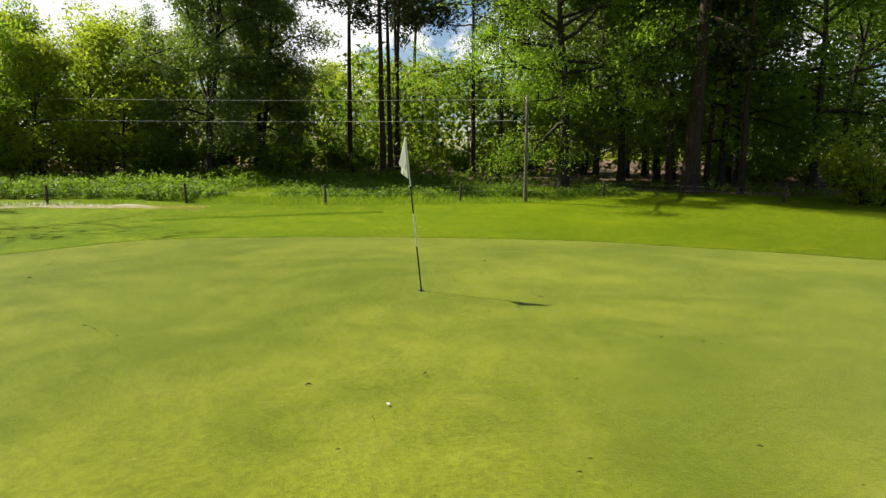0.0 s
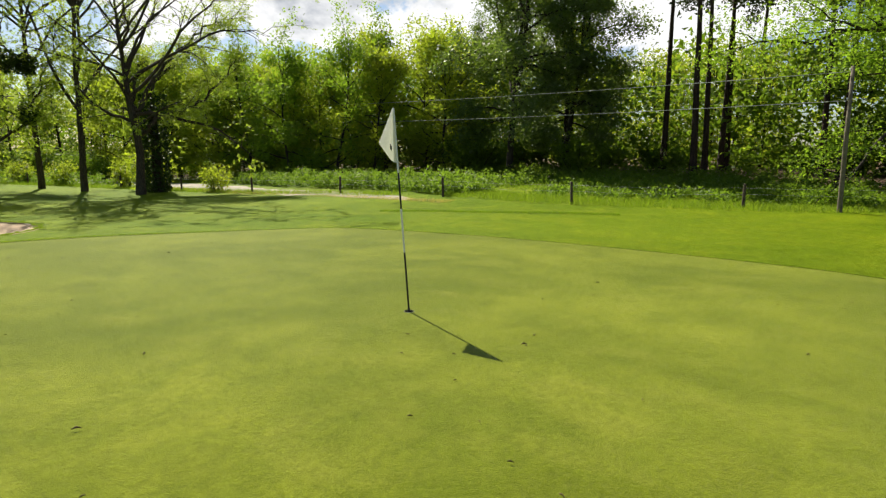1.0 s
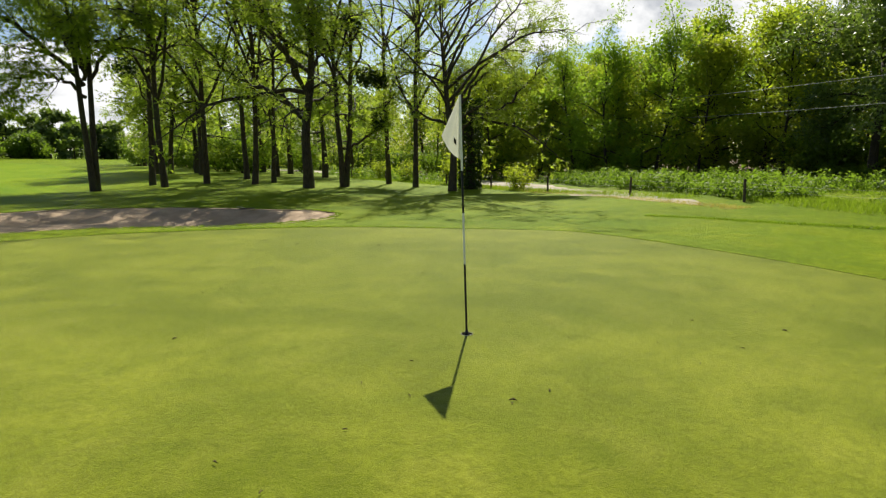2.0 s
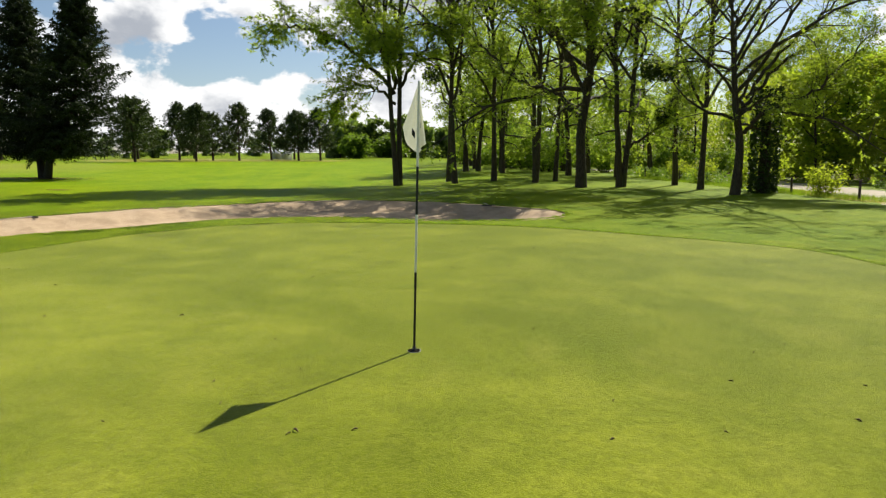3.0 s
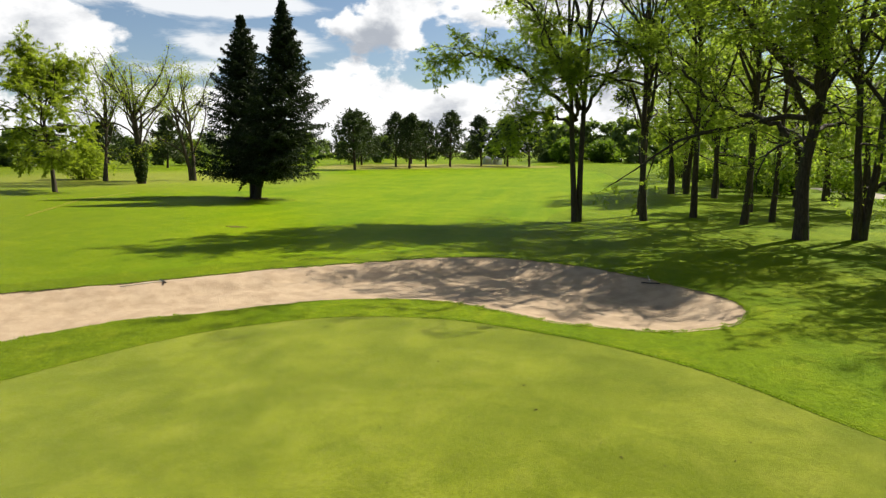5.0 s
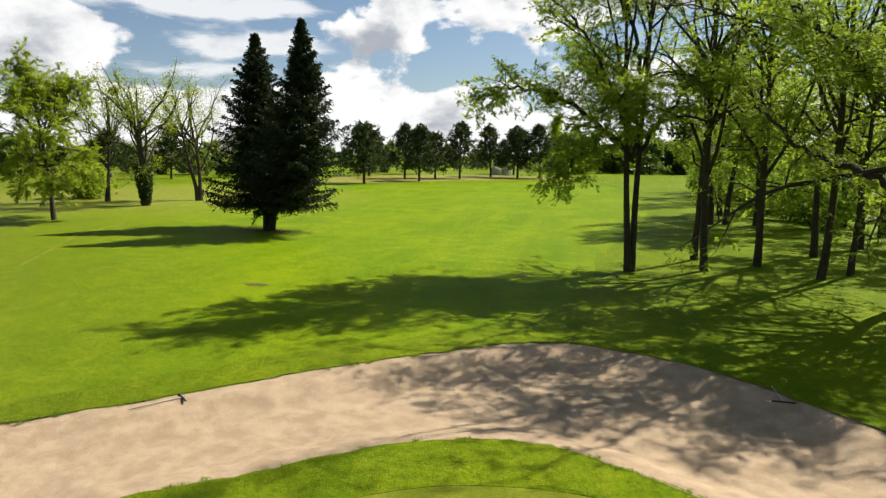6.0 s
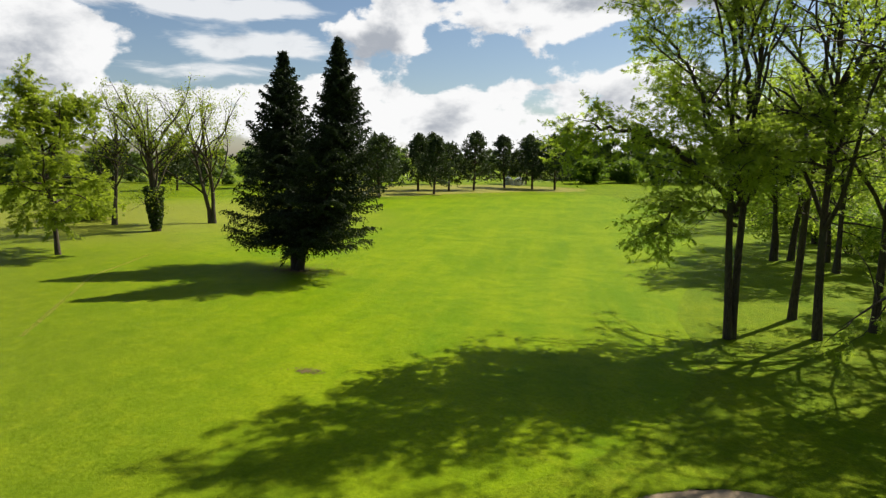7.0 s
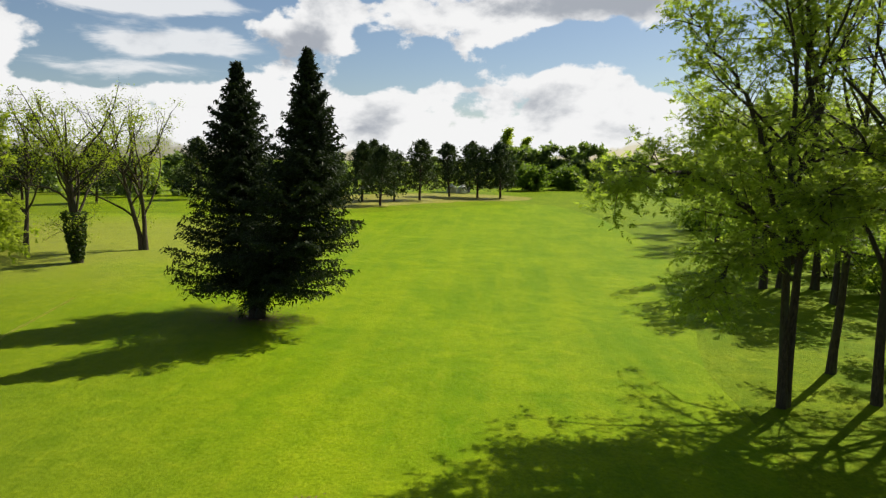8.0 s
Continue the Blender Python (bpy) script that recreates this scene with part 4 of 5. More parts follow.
grove_c = place_tree("acacia_tree", 12.8, 28.7, limbed(broad_tree(14, 16.2, 0.30, 4.6, 7.4, 26, 8, 5, 4.5, 0.096, 1, (20, 64), pull=(-0.48, 0.45), vase=0.15, simple=True, fine=True, feather=3),
                     (15, 0.13, [(-0.2, 0, 3.9), (-1.4, 0.5, 5.2), (-3.6, 1.3, 6.1), (-5.0, 1.8, 7.4), (-6.2, 2.2, 9.3)]),
                     (17, 0.12, [(-0.2, -0.2, 5.5), (-2.0, -1.4, 8.0), (-4.0, -2.8, 9.6), (-6.2, -3.8, 10.4)]),
                     (18, 0.12, [(0, -0.3, 5.0), (-0.5, -1.8, 7.4), (-1.2, -3.2, 8.8), (-1.9, -4.2, 9.4)]),
                     (19, 0.12, [(-0.2, 0.2, 6.0), (-2.2, 0.2, 9.0), (-4.8, 0, 11.4), (-7.2, -0.4, 12.6)])), ACACIA_BARK, ACACIA_LEAF, "thick-trunked acacia with crooked limbs and light green leaves", "tree", GROVE)
grove_d = place_tree("acacia_tree", 15.4, 29.2, limbed(broad_tree(15, 17.0, 0.22, 4.6, 4.6, 20, 6, 5, 5, 0.092, 2, (34, 70), vase=0.4, simple=True, fine=True, feather=3),
                     (16, 0.085, [(0.1, 0, 2.2), (0.9, -0.3, 2.6), (2.0, -0.7, 3.5), (2.7, -1.0, 5.4), (3.6, -1.2, 8.2)])), ACACIA_BARK, ACACIA_LEAF, "forked acacia with sparse upright branches", "tree", GROVE)
for src, x, y, turn, s in ((grove_b, 10.1, 38.0, 100, 0.98), (grove_a, 14.3, 41.8, 200, 1.0), (grove_b, 12.0, 34.6, 170, 0.97), (grove_a, 13.8, 35.8, 340, 0.8),
                           (grove_a, 19.6, 30.7, 190, 0.85), (grove_b, 18.6, 26.3, 250, 0.84), (grove_c, 16.9, 20.8, 150, 0.70)):
    repeat(src, x, y, turn, s)
far_a = place_tree("acacia_tree", 13.9, 60.2, broad_tree(16, 16.0, 0.26, 4.5, 5.2, 18, 6, 5, 5, 0.18, 1, (10, 62), simple=True, feather=2, coarse=True), ACACIA_BARK, ACACIA_LEAF, ACACIA, "tree", GROVE)
far_b = place_tree("acacia_tree", 12.5, 59.8, broad_tree(17, 15.0, 0.24, 4.0, 4.8, 18, 6, 5, 5, 0.18, 2, (15, 66), simple=True, feather=2, coarse=True), ACACIA_BARK, ACACIA_LEAF, ACACIA, "tree", GROVE)
for src, x, y, turn, s in ((far_b, 16.4, 60.0, 300, 1.0), (far_a, 15.4, 68.5, 120, 1.0), (far_a, 18.8, 46.6, 220, 0.95), (far_b, 22.1, 44.2, 20, 1.0), (far_a, 26.2, 79.5, 140, 1.0),
                           (far_b, 15.2, 55.0, 260, 0.95), (far_a, 19.0, 88.0, 50, 1.0), (far_b, 24.0, 62.0, 330, 1.0), (far_a, 20.0, 72.0, 80, 1.0), (far_b, 23.5, 54.0, 10, 1.0), (far_a, 27.0, 48.0, 170, 0.9),
                           (far_b, 21.0, 100.0, 210, 1.0), (far_a, 26.0, 115.0, 90, 1.0)):
    repeat(src, x, y, turn, s)
ivy_post = thing("ivy_stump", 18.9, 21.7, ground_z(18.9, 21.7), "ivy-covered dead trunk beside an acacia", "tree stump")
stump = Pile()
tube(stump, [(0, 0, -0.1), (0.05, 0, 2.0), (0.0, 0.1, 3.9), (0.1, 0.1, 4.6)], [0.3, 0.24, 0.18, 0.05], 8)
part("trunk", stump, DARK_BARK, ivy_post, "", True)
part("ivy", sleeve(5, 0.55, 0.0, 4.8, 2600, 0.17), IVY_LEAF, ivy_post)

spruce = place_tree("spruce_tree", -21.75, 45.3, spruce_tree_piles(21, ((-1.5, 1.9, 14.7, 4.6), (3.7, -1.7, 14.7, 4.5)), 0.25, 2.15), DARK_BARK, SPRUCE_NEEDLE, "dark two-topped spruce with drooping skirts on the grass")

LEFT = "trees on the open grass"
young_acacia = place_tree("young_acacia_tree", -39.6, 44.8, broad_tree(37, 12.0, 0.18, 3.4, 5.2, 32, 6, 5, 15, 0.125, 1, (8, 64), vase=0.15, simple=True, fine=True, feather=3), ACACIA_BARK, SPARSE_LEAF, "young acacia with full light green crown", "tree", LEFT)
ash = place_tree("sparse_tree", -41.9, 59.3, broad_tree(32, 14.6, 0.30, 2.6, 4.6, 26, 6, 5, 13, 0.18, 2, (35, 75), bare=0.35, droop=0.02, vase=0.75), ACACIA_BARK, SPARSE_LEAF, "half-bare tree with upright branches and ivy-covered trunk", "tree", LEFT)
part("ivy", sleeve(6, 0.42, 0.3, 4.2, 1900, 0.24, 0.75), IVY_LEAF, ash, "dark ivy sleeve")
place_tree("sparse_tree", -40.7, 67.1, broad_tree(33, 14.2, 0.30, 3.0, 4.8, 26, 6, 5, 11, 0.18, 2, (40, 72), bare=0.50, droop=0.02, vase=0.8), ACACIA_BARK, SPARSE_LEAF, "half-bare tree with upright branches and few leaves", "tree", LEFT)
bare_tree = place_tree("sparse_tree", -48.4, 62.0, broad_tree(34, 14.0, 0.20, 3.5, 3.2, 18, 6, 5, 8, 0.22, 2, (50, 78), bare=0.62, droop=0.02, vase=0.8), ACACIA_BARK, SPARSE_LEAF, "nearly bare slender tree with upright stems", "tree", LEFT)
bush = place_tree("round_bush", -54.0, 65.6, shrub_piles(73, 4.2, 3.0, 40, 110, 0.34, True), DARK_BARK, SPARSE_LEAF, "loose light green bush on the grass", "bush", LEFT)

PINES = "row of pines across the fairway"
fp = place_tree("field_pine", -35.8, 113.5, pine_piles(41, 10.2, 0.24, 1.7, 5.6, 54, 0.42, 26, 0.50, 7), PINE_BARK, PINE_NEEDLE, "broad dark green pine on the far grass", "tree", PINES)
fp2 = place_tree("field_pine", -34.5, 139.5, pine_piles(42, 11.6, 0.24, 2.0, 4.6, 54, 0.42, 24, 0.62, 7), PINE_BARK, PINE_NEEDLE, "dark green pine in the far row", "tree", PINES)
for src, x, y, turn, s in ((fp2, -29.3, 131.0, 60, 0.95), (fp, -28.8, 146.0, 200, 0.95), (fp2, -23.8, 151.0, 120, 1.1), (fp2, -18.2, 169.0, 250, 1.1), (fp, -11.1, 168.5, 30, 1.15), (fp2, -5.4, 170.0, 300, 1.15),
                           (fp2, -38.0, 170.0, 20, 1.1), (fp, -46.0, 150.0, 80, 1.0), (fp2, -14.0, 195.0, 40, 1.2), (fp2, -78.0, 118.0, 90, 0.9), (fp, -95.0, 122.0, 10, 0.9), (fp2, -66.0, 132.0, 150, 1.0)):
    repeat(src, x, y, turn, s)

# far hedges and copses
bushy = place_tree("clipped_bush", 5.5, 212.0, shrub_piles(74, 8.6, 5.6, 60, 120, 0.8, True), DARK_BARK, SHRUB_LEAF, "large rounded green bush at the end of the fairway", "bush", "rounded bushes")
repeat(bushy, 17.2, 218.0, 70, 0.95)
copse = [place_tree("copse_tree", 30.0, 235.0, broad_tree(81, 14.0, 0.25, 1.0, 6.0, 11, 5, 3, 10, 1.6, 1, (0, 60), fill=0.8, simple=True, coarse=True), DARK_BARK, OAK_LEAF, "dark green tree in the distant copse", "tree", "distant copse"),
         place_tree("copse_tree", 45.0, 240.0, broad_tree(82, 12.0, 0.25, 0.8, 6.0, 11, 5, 3, 10, 1.6, 1, (0, 60), fill=0.8, simple=True, coarse=True), DARK_BARK, OAK_LEAF, "green tree in the distant copse", "tree", "distant copse")]
poplar = place_tree("poplar_tree", -2.0, 252.0, broad_tree(83, 24.0, 0.3, 1.5, 2.6, 22, 5, 4, 14, 0.8, 1, (60, 82), fill=0.5, simple=True), DARK_BARK, YOUNG_LEAF, "tall narrow poplar above the distant copse")
repeat(poplar, 6.0, 262.0, 30, 0.86)
rng_far = np.random.default_rng(3)
for i in range(26):
    q = i / 25
    x, y = -6 + 90 * q + rng_far.normal() * 3, 262 - 70 * q + rng_far.normal() * 8
    repeat(copse[i % 2], x, y, rng_far.uniform(0, 360), rng_far.uniform(0.75, 1.15))
for i in range(34):
    q = i / 33
    x, y = -215 + 190 * q + rng_far.normal() * 4, 205 + 75 * q + rng_far.normal() * 8
    repeat(copse[i % 2], x, y, rng_far.uniform(0, 360), rng_far.uniform(0.4, 0.75))

for i in range(20):
    q = i / 19
    x, y = -138 + 90 * q + rng_far.normal() * 4, 118 + 52 * q + rng_far.normal() * 7
    repeat(copse[i % 2], x, y, rng_far.uniform(0, 360), rng_far.uniform(0.42, 0.7))

# ---- woods east of the track ----
oak = place_tree("oak_tree", 31.0, 6.6, broad_tree(51, 16.5, 0.24, 3.6, 4.4, 30, 7, 5, 47, 0.19, 2, (4, 62), pull=(-0.1, 0.1), fill=0.36, simple=True, vase=0.1), DARK_BARK, OAK_LEAF, "dark green oak with dense crown at the wood's edge", "tree", "oaks at the wood's edge")
repeat(oak, 34.5, 3.9, 20, 0.97)
repeat(oak, 40.5, 12.0, 250, 0.66)
maple = place_tree("maple_tree", 20.6, -11.2, broad_tree(52, 14.5, 0.28, 3.6, 6.2, 30, 8, 5, 74, 0.115, 1, (6, 56), pull=(-0.15, 0.05), fill=0.34, simple=True, fine=True), DARK_BARK, MAPLE_LEAF, "broad light green maple overhanging the wood's edge")
beech = place_tree("beech_tree", 26.5, -20.0, broad_tree(54, 15.0, 0.22, 3.2, 5.4, 20, 6, 5, 18, 0.24, 1, (-5, 55), fill=0.4, simple=True, coarse=True), DARK_BARK, BEECH_LEAF, "green leafy tree filling the shaded wood", "tree", "shaded wood")
mp = place_tree("maritime_pine", 30.5, -3.6, broad_tree(53, 20.0, 0.19, 13.2, 3.4, 12, 6, 5, 12, 0.26, 1, (-5, 40), fill=0.22, simple=True, crook=0.012), PINE_BARK, PINE_NEEDLE, "tall maritime pine with bare straight trunk", "tree", "tall pines")
for x, y, turn, s in ((35.8, -2.0, 70, 1.0), (36.2, -5.3, 200, 0.95), (38.4, -5.8, 300, 1.0), (43.7, -7.8, 120, 1.0), (33.5, -10.2, 20, 0.9), (31.6, -4.2, 10, 0.9), (24.5, -9.1, 120, 0.75)):
    repeat(mp, x, y, turn, s)
big = place_tree("big_pine", 17.3, -16.0, broad_tree(58, 19.0, 0.42, 8.0, 5.5, 18, 6, 5, 20, 0.28, 1, (-10, 45), fill=0.3, simple=True, crook=0.008), PINE_BARK, PINE_NEEDLE, "large pine with thick reddish brown trunk at the lawn's edge")
for x, y, turn, s in ((17.4, -18.8, 10, 0.8), (21.0, -19.5, 90, 0.8)):
    repeat(mp, x, y, turn, s)
YOUNG_WOODS = "young woods"
young = [place_tree("young_woodland_tree", 36.0, 14.0, broad_tree(61, 10.4, 0.09, 0.7, 3.3, 22, 5, 4, 21, 0.215, 1, (10, 65), fill=0.34, simple=True, coarse=True), DARK_BARK, YOUNG_LEAF, "slender yellow-green young woodland tree", "tree", YOUNG_WOODS),
         place_tree("young_woodland_tree", 38.0, 18.0, broad_tree(62, 11.2, 0.10, 0.8, 3.1, 22, 5, 4, 21, 0.215, 1, (10, 66), fill=0.34, simple=True, coarse=True), DARK_BARK, MAPLE_LEAF, "slender green young woodland tree", "tree", YOUNG_WOODS)]
inner = [place_tree("inner_woodland_tree", 46.0, 30.0, broad_tree(64, 10.4, 0.12, 0.9, 3.1, 16, 5, 3, 13, 0.30, 1, (10, 65), fill=0.36, simple=True, coarse=True), DARK_BARK, YOUNG_LEAF, "yellow-green tree standing deeper in the wood", "tree", YOUNG_WOODS),
         place_tree("inner_woodland_tree", 47.0, 36.0, broad_tree(65, 11.2, 0.13, 1.2, 2.9, 16, 5, 3, 13, 0.30, 1, (15, 70), fill=0.36, simple=True, coarse=True), DARK_BARK, BEECH_LEAF, "green tree standing deeper in the wood", "tree", YOUNG_WOODS)]
shrub = place_tree("woodland_shrub", 33.0, 10.0, shrub_piles(71, 2.4, 1.7, 16, 90, 0.24), DARK_BARK, SHRUB_LEAF, "dense dark green woodland shrub", "shrub", "undergrowth")
rng_wood = np.random.default_rng(9)
taken = [(31, 6.6), (34.5, 3.9), (40.5, 12), (20.6, -11.2), (30.5, -3.6), (36, 14), (38, 18), (26.5, -20.0), (17.3, -16.0), (17.4, -18.8)]


def scatter(count, box, gap):
    out, tries = [], 0
    while len(out) < count and tries < 4000:
        tries += 1
        x, y = rng_wood.uniform(box[0], box[1]), rng_wood.uniform(box[2], box[3])
        if all((x - a) ** 2 + (y - b) ** 2 > gap * gap for a, b in taken):
            out.append((x, y))
            taken.append((x, y))
    return out


for x, y in scatter(20, (32.5, 40, 10, 40), 2.4):
    repeat(young[int(rng_wood.integers(2))], x, y, rng_wood.uniform(0, 360), rng_wood.uniform(0.72, 0.98))
for x, y in scatter(14, (38, 50, 24, 80), 3.2) + scatter(8, (40, 47, 9, 26), 3.0):
    repeat(inner[int(rng_wood.integers(2))], x, y, rng_wood.uniform(0, 360), rng_wood.uniform(0.72, 0.98))
for x, y in scatter(14, (42, 58, -12, 9), 2.8):
    repeat(inner[0], x, y, rng_wood.uniform(0, 360), rng_wood.uniform(0.75, 1.0))
for x, y in scatter(12, (19, 34, -40, -15), 3.4):
    repeat(beech if rng_wood.uniform() < 0.85 else oak, x, y, rng_wood.uniform(0, 360), rng_wood.uniform(0.85, 1.05))
for x, y in scatter(6, (34, 50, -40, -9), 3.4):
    repeat(beech, x, y, rng_wood.uniform(0, 360), rng_wood.uniform(0.85, 1.05))
for x, y in scatter(10, (19, 40, -46, -15), 2.0):
    repeat(mp, x, y, rng_wood.uniform(0, 360), rng_wood.uniform(0.85, 1.0))
for x, y in scatter(46, (29, 45, -36, 60), 1.3):
    if x > 31 + max(0.0, y - 10) * 0.22:
        repeat(shrub, x, y, rng_wood.uniform(0, 360), rng_wood.uniform(0.5, 1.15))
for x, y in scatter(12, (18, 29, -44, -17), 1.3):
    repeat(shrub, x, y, rng_wood.uniform(0, 360), rng_wood.uniform(0.4, 0.8))

slim = place_tree("slender_woodland_tree", 39.0, 21.0, broad_tree(63, 10.0, 0.07, 5.5, 1.8, 9, 4, 4, 12, 0.24, 1, (25, 70), fill=0.3, simple=True, crook=0.03), DARK_BARK, YOUNG_LEAF, "slender bare-stemmed tree inside the wood", "tree", "slender wood trees")
for x, y in scatter(15, (33, 48, 42, 104), 3.6):
    if x > 34 + max(0.0, y - 70) * -0.1:
        repeat(inner[int(rng_wood.integers(2))], x, y, rng_wood.uniform(0, 360), rng_wood.uniform(0.85, 1.15))
for x, y in scatter(24, (33.5, 42, 34, 100), 1.6):
    repeat(shrub, x, y, rng_wood.uniform(0, 360), rng_wood.uniform(0.6, 1.1))
for x, y in scatter(18, (20, 27, 56, 104), 2.0):
    repeat(shrub, x, y, rng_wood.uniform(0, 360), rng_wood.uniform(1.0, 1.7))
far_wood = Pile()
rng_back = np.random.default_rng(31)
count = 46000
along = rng_back.uniform(-120, 100, count)
top = 8.3 + 1.2 * np.sin(along * 0.31) + 0.9 * np.sin(along * 0.83 + 1)
spot = np.column_stack([60 + 5 * np.sin(along * 0.11) + rng_back.normal(size=count) * 2.0, along, 1.2 + rng_back.uniform(0, 1, count) * top])
leaves(far_wood, spot, 0.44, rng_back, 0.3, None, 0.7, True)
tagged(new("deep_woods", far_wood.mesh("deep_woods", YOUNG_LEAF)), "dense foliage deep inside the wood", "woods", "", "stuff")


thicket = Pile()
line = np.array([(38, -45), (34, -30), (37, -14), (39, -4), (40, 8), (41, 18), (45, 30), (48, 46), (49, 64), (46, 84), (38, 104), (32, 125)], float)
count = 34000
k = rng_back.uniform(0, 1, count) * (len(line) - 1.001)
i = k.astype(int)
spot = line[i] + (line[i + 1] - line[i]) * (k - i)[:, None] + rng_back.normal(size=(count, 2)) * np.array([1.8, 1.0])
top = 7.2 + 1.3 * np.sin(k * 9.0) + 1.0 * np.sin(k * 23.0 + 1)
up = rng_back.uniform(0, 1, count) ** 0.85 * top
leaves(thicket, np.column_stack([spot, land(spot[:, 0], spot[:, 1]) - LAND_ZERO + up]), 0.42, rng_back, 0.3, None, 0.75, True)
tagged(new("woodland_thicket", thicket.mesh("woodland_thicket", SHRUB_LEAF)), "dense green thicket among the woodland trunks", "thicket", "", "stuff")
for x, y in scatter(26, (36, 47, -2, 60), 1.4):
    repeat(slim, x, y, rng_back.uniform(0, 360), rng_back.uniform(0.8, 1.1))


def mistletoe(tree, x, y, z, radius, seed):
    ball = part("mistletoe", leaf_ball(seed, radius, 560, 0.22), IVY_LEAF, tree, "dark mistletoe clump")
    ball.matrix_basis = tree.matrix_basis.inverted() @ pose(x, y, z)


mistletoe(grove_a, 6.2, 40.0, 6.9, 0.8, 1)
mistletoe(lead, -1.2, 35.5, 8.45, 0.42, 6)
mistletoe(young_acacia, -38.95, 45.4, 5.55, 0.45, 7)
mistletoe(bare_tree, -48.5, 61.6, 6.55, 0.5, 8)
mistletoe(bare_tree, -47.1, 62.5, 11.9, 0.5, 9)
mistletoe(grove_d, 17.4, 28.4, 3.4, 0.55, 2)
mistletoe(grove_d, 17.55, 28.4, 5.8, 0.6, 3)
mistletoe(grove_d, 16.75, 28.7, 5.95, 0.65, 4)
mistletoe(grove_d, 16.0, 29.0, 9.0, 0.7, 5)

# ---- fence, pole and cables along the track ----
fence = thing("wire_fence", 0, 0, 0, "low fence of dark wooden posts with thin wires", "fence")
POSTS = [(13.2, -17.5), (16.2, -11.1), (15.9, -4.7), (15.5, 0.6), (16.8, 5.7), (17.8, 10.75), (18.7, 15.9), (20.2, 21.4), (21.3, 26.7), (22.8, 32.4), (23.5, 37.0), (23.9, 42.8), (24.2, 48.5)]
wire_line = {0.42: [], 0.62: []}
rng_post = np.random.default_rng(8)
for x, y in POSTS:
    z = ground_z(x, y)
    tilt = rng_post.normal(size=2) * 0.03
    p = Pile()
    tube(p, [(x, y, z - 0.25), (x + tilt[0], y + tilt[1], z + 0.72), (x + tilt[0], y + tilt[1], z + 0.745)], [0.05, 0.046, 0.03], 9)
    part("post", p, POST_WOOD, fence)
    for h in wire_line:
        wire_line[h].append((x + tilt[0] * h, y + tilt[1] * h, z + h))
for line in wire_line.values():
    p = Pile()
    for a, b in zip(line, line[1:]):
        a, b = Vector(a), Vector(b)
        tube(p, [a.lerp(b, k) - Vector((0, 0, 0.05 * 4 * k * (1 - k))) for k in (0, 0.25, 0.5, 0.75, 1)], [0.0025] * 5, 4)
    part("wire", p, WIRE, fence)

pole = thing("utility_pole", 15.2, -7.2, ground_z(15.2, -7.2), "thin grey wooden utility pole by the wood", "pole")
p = Pile()
tube(p, [(0, 0, -0.4), (0.02, 0.02, 2.0), (0.06, 0.02, 4.15)], [0.075, 0.065, 0.05], 10)
part("shaft", p, POLE_WOOD, pole, "", True)
for h in (4.02, 3.2):
    p = Pile()
    tube(p, [(0.05, 0.0, h), (0.05, 0.09, h), (0.05, 0.09, h + 0.07)], [0.012, 0.012, 0.022], 7)
    part("insulator", p, WHITE, pole)
for name_z, end in ((4.00, (43.46, 33.0, 5.66)), (3.19, (43.9, 32.6, 4.24))):
    cable = thing("overhead_cable", 0, 0, 0, "thin grey overhead cable strung above the track", "cable", "overhead cables")
    p = Pile()
    a, b = Vector((15.4, -7.11, name_z)), Vector(end)
    ks = np.linspace(0, 1, 25)
    tube(p, [a.lerp(b, k) - Vector((0, 0, 0.25 * 4 * k * (1 - k))) for k in ks], [0.011] * 25, 5)
    part("strand", p, WIRE, cable)


# ---- weeds, verge grass and litter ----
def stuff(name, pile, mat, label, category):
    return tagged(new(name, pile.mesh(name, mat)), label, category, "", "stuff")


def band(rng, line, width, count):
    """Random spots along a line of points, within a width to both sides."""
    line = np.array(line, float)
    seg = np.diff(line, axis=0)
    length = np.linalg.norm(seg, axis=1)
    i = rng.choice(len(seg), count, p=length / length.sum())
    k = rng.uniform(0, 1, count)
    p = line[i] + seg[i] * k[:, None]
    nrm = np.column_stack([seg[i, 1], -seg[i, 0]]) / length[i][:, None]
    return p + nrm * (rng.uniform(-1, 1, count) * width)[:, None]


def heights(p):
    return land(p[:, 0], p[:, 1]) - LAND_ZERO


def weed_bank(rng, spots, high, per, leaf, pile):
    """Leafy stems: each spot a plant with leaves up its height."""
    n = len(spots)
    clump = 0.55 + 0.45 * np.sin(spots[:, 0] * 1.3 + np.sin(spots[:, 1] * 0.9) * 2) * np.cos(spots[:, 1] * 1.1)
    h = high * rng.uniform(0.35, 1.1, n) * (0.45 + 0.75 * clump)
    base = np.column_stack([spots, heights(spots)])
    i = np.repeat(np.arange(n), per)
    q = rng.uniform(0.1, 1, n * per)
    lean = rng.normal(size=(n, 2)) * 0.12
    p = base[i] + np.column_stack([lean[i] * q[:, None] + rng.normal(size=(n * per, 2)) * 0.10, q * h[i]])
    leaves(pile, p, leaf, rng, 0.5, None, 0.6, True)


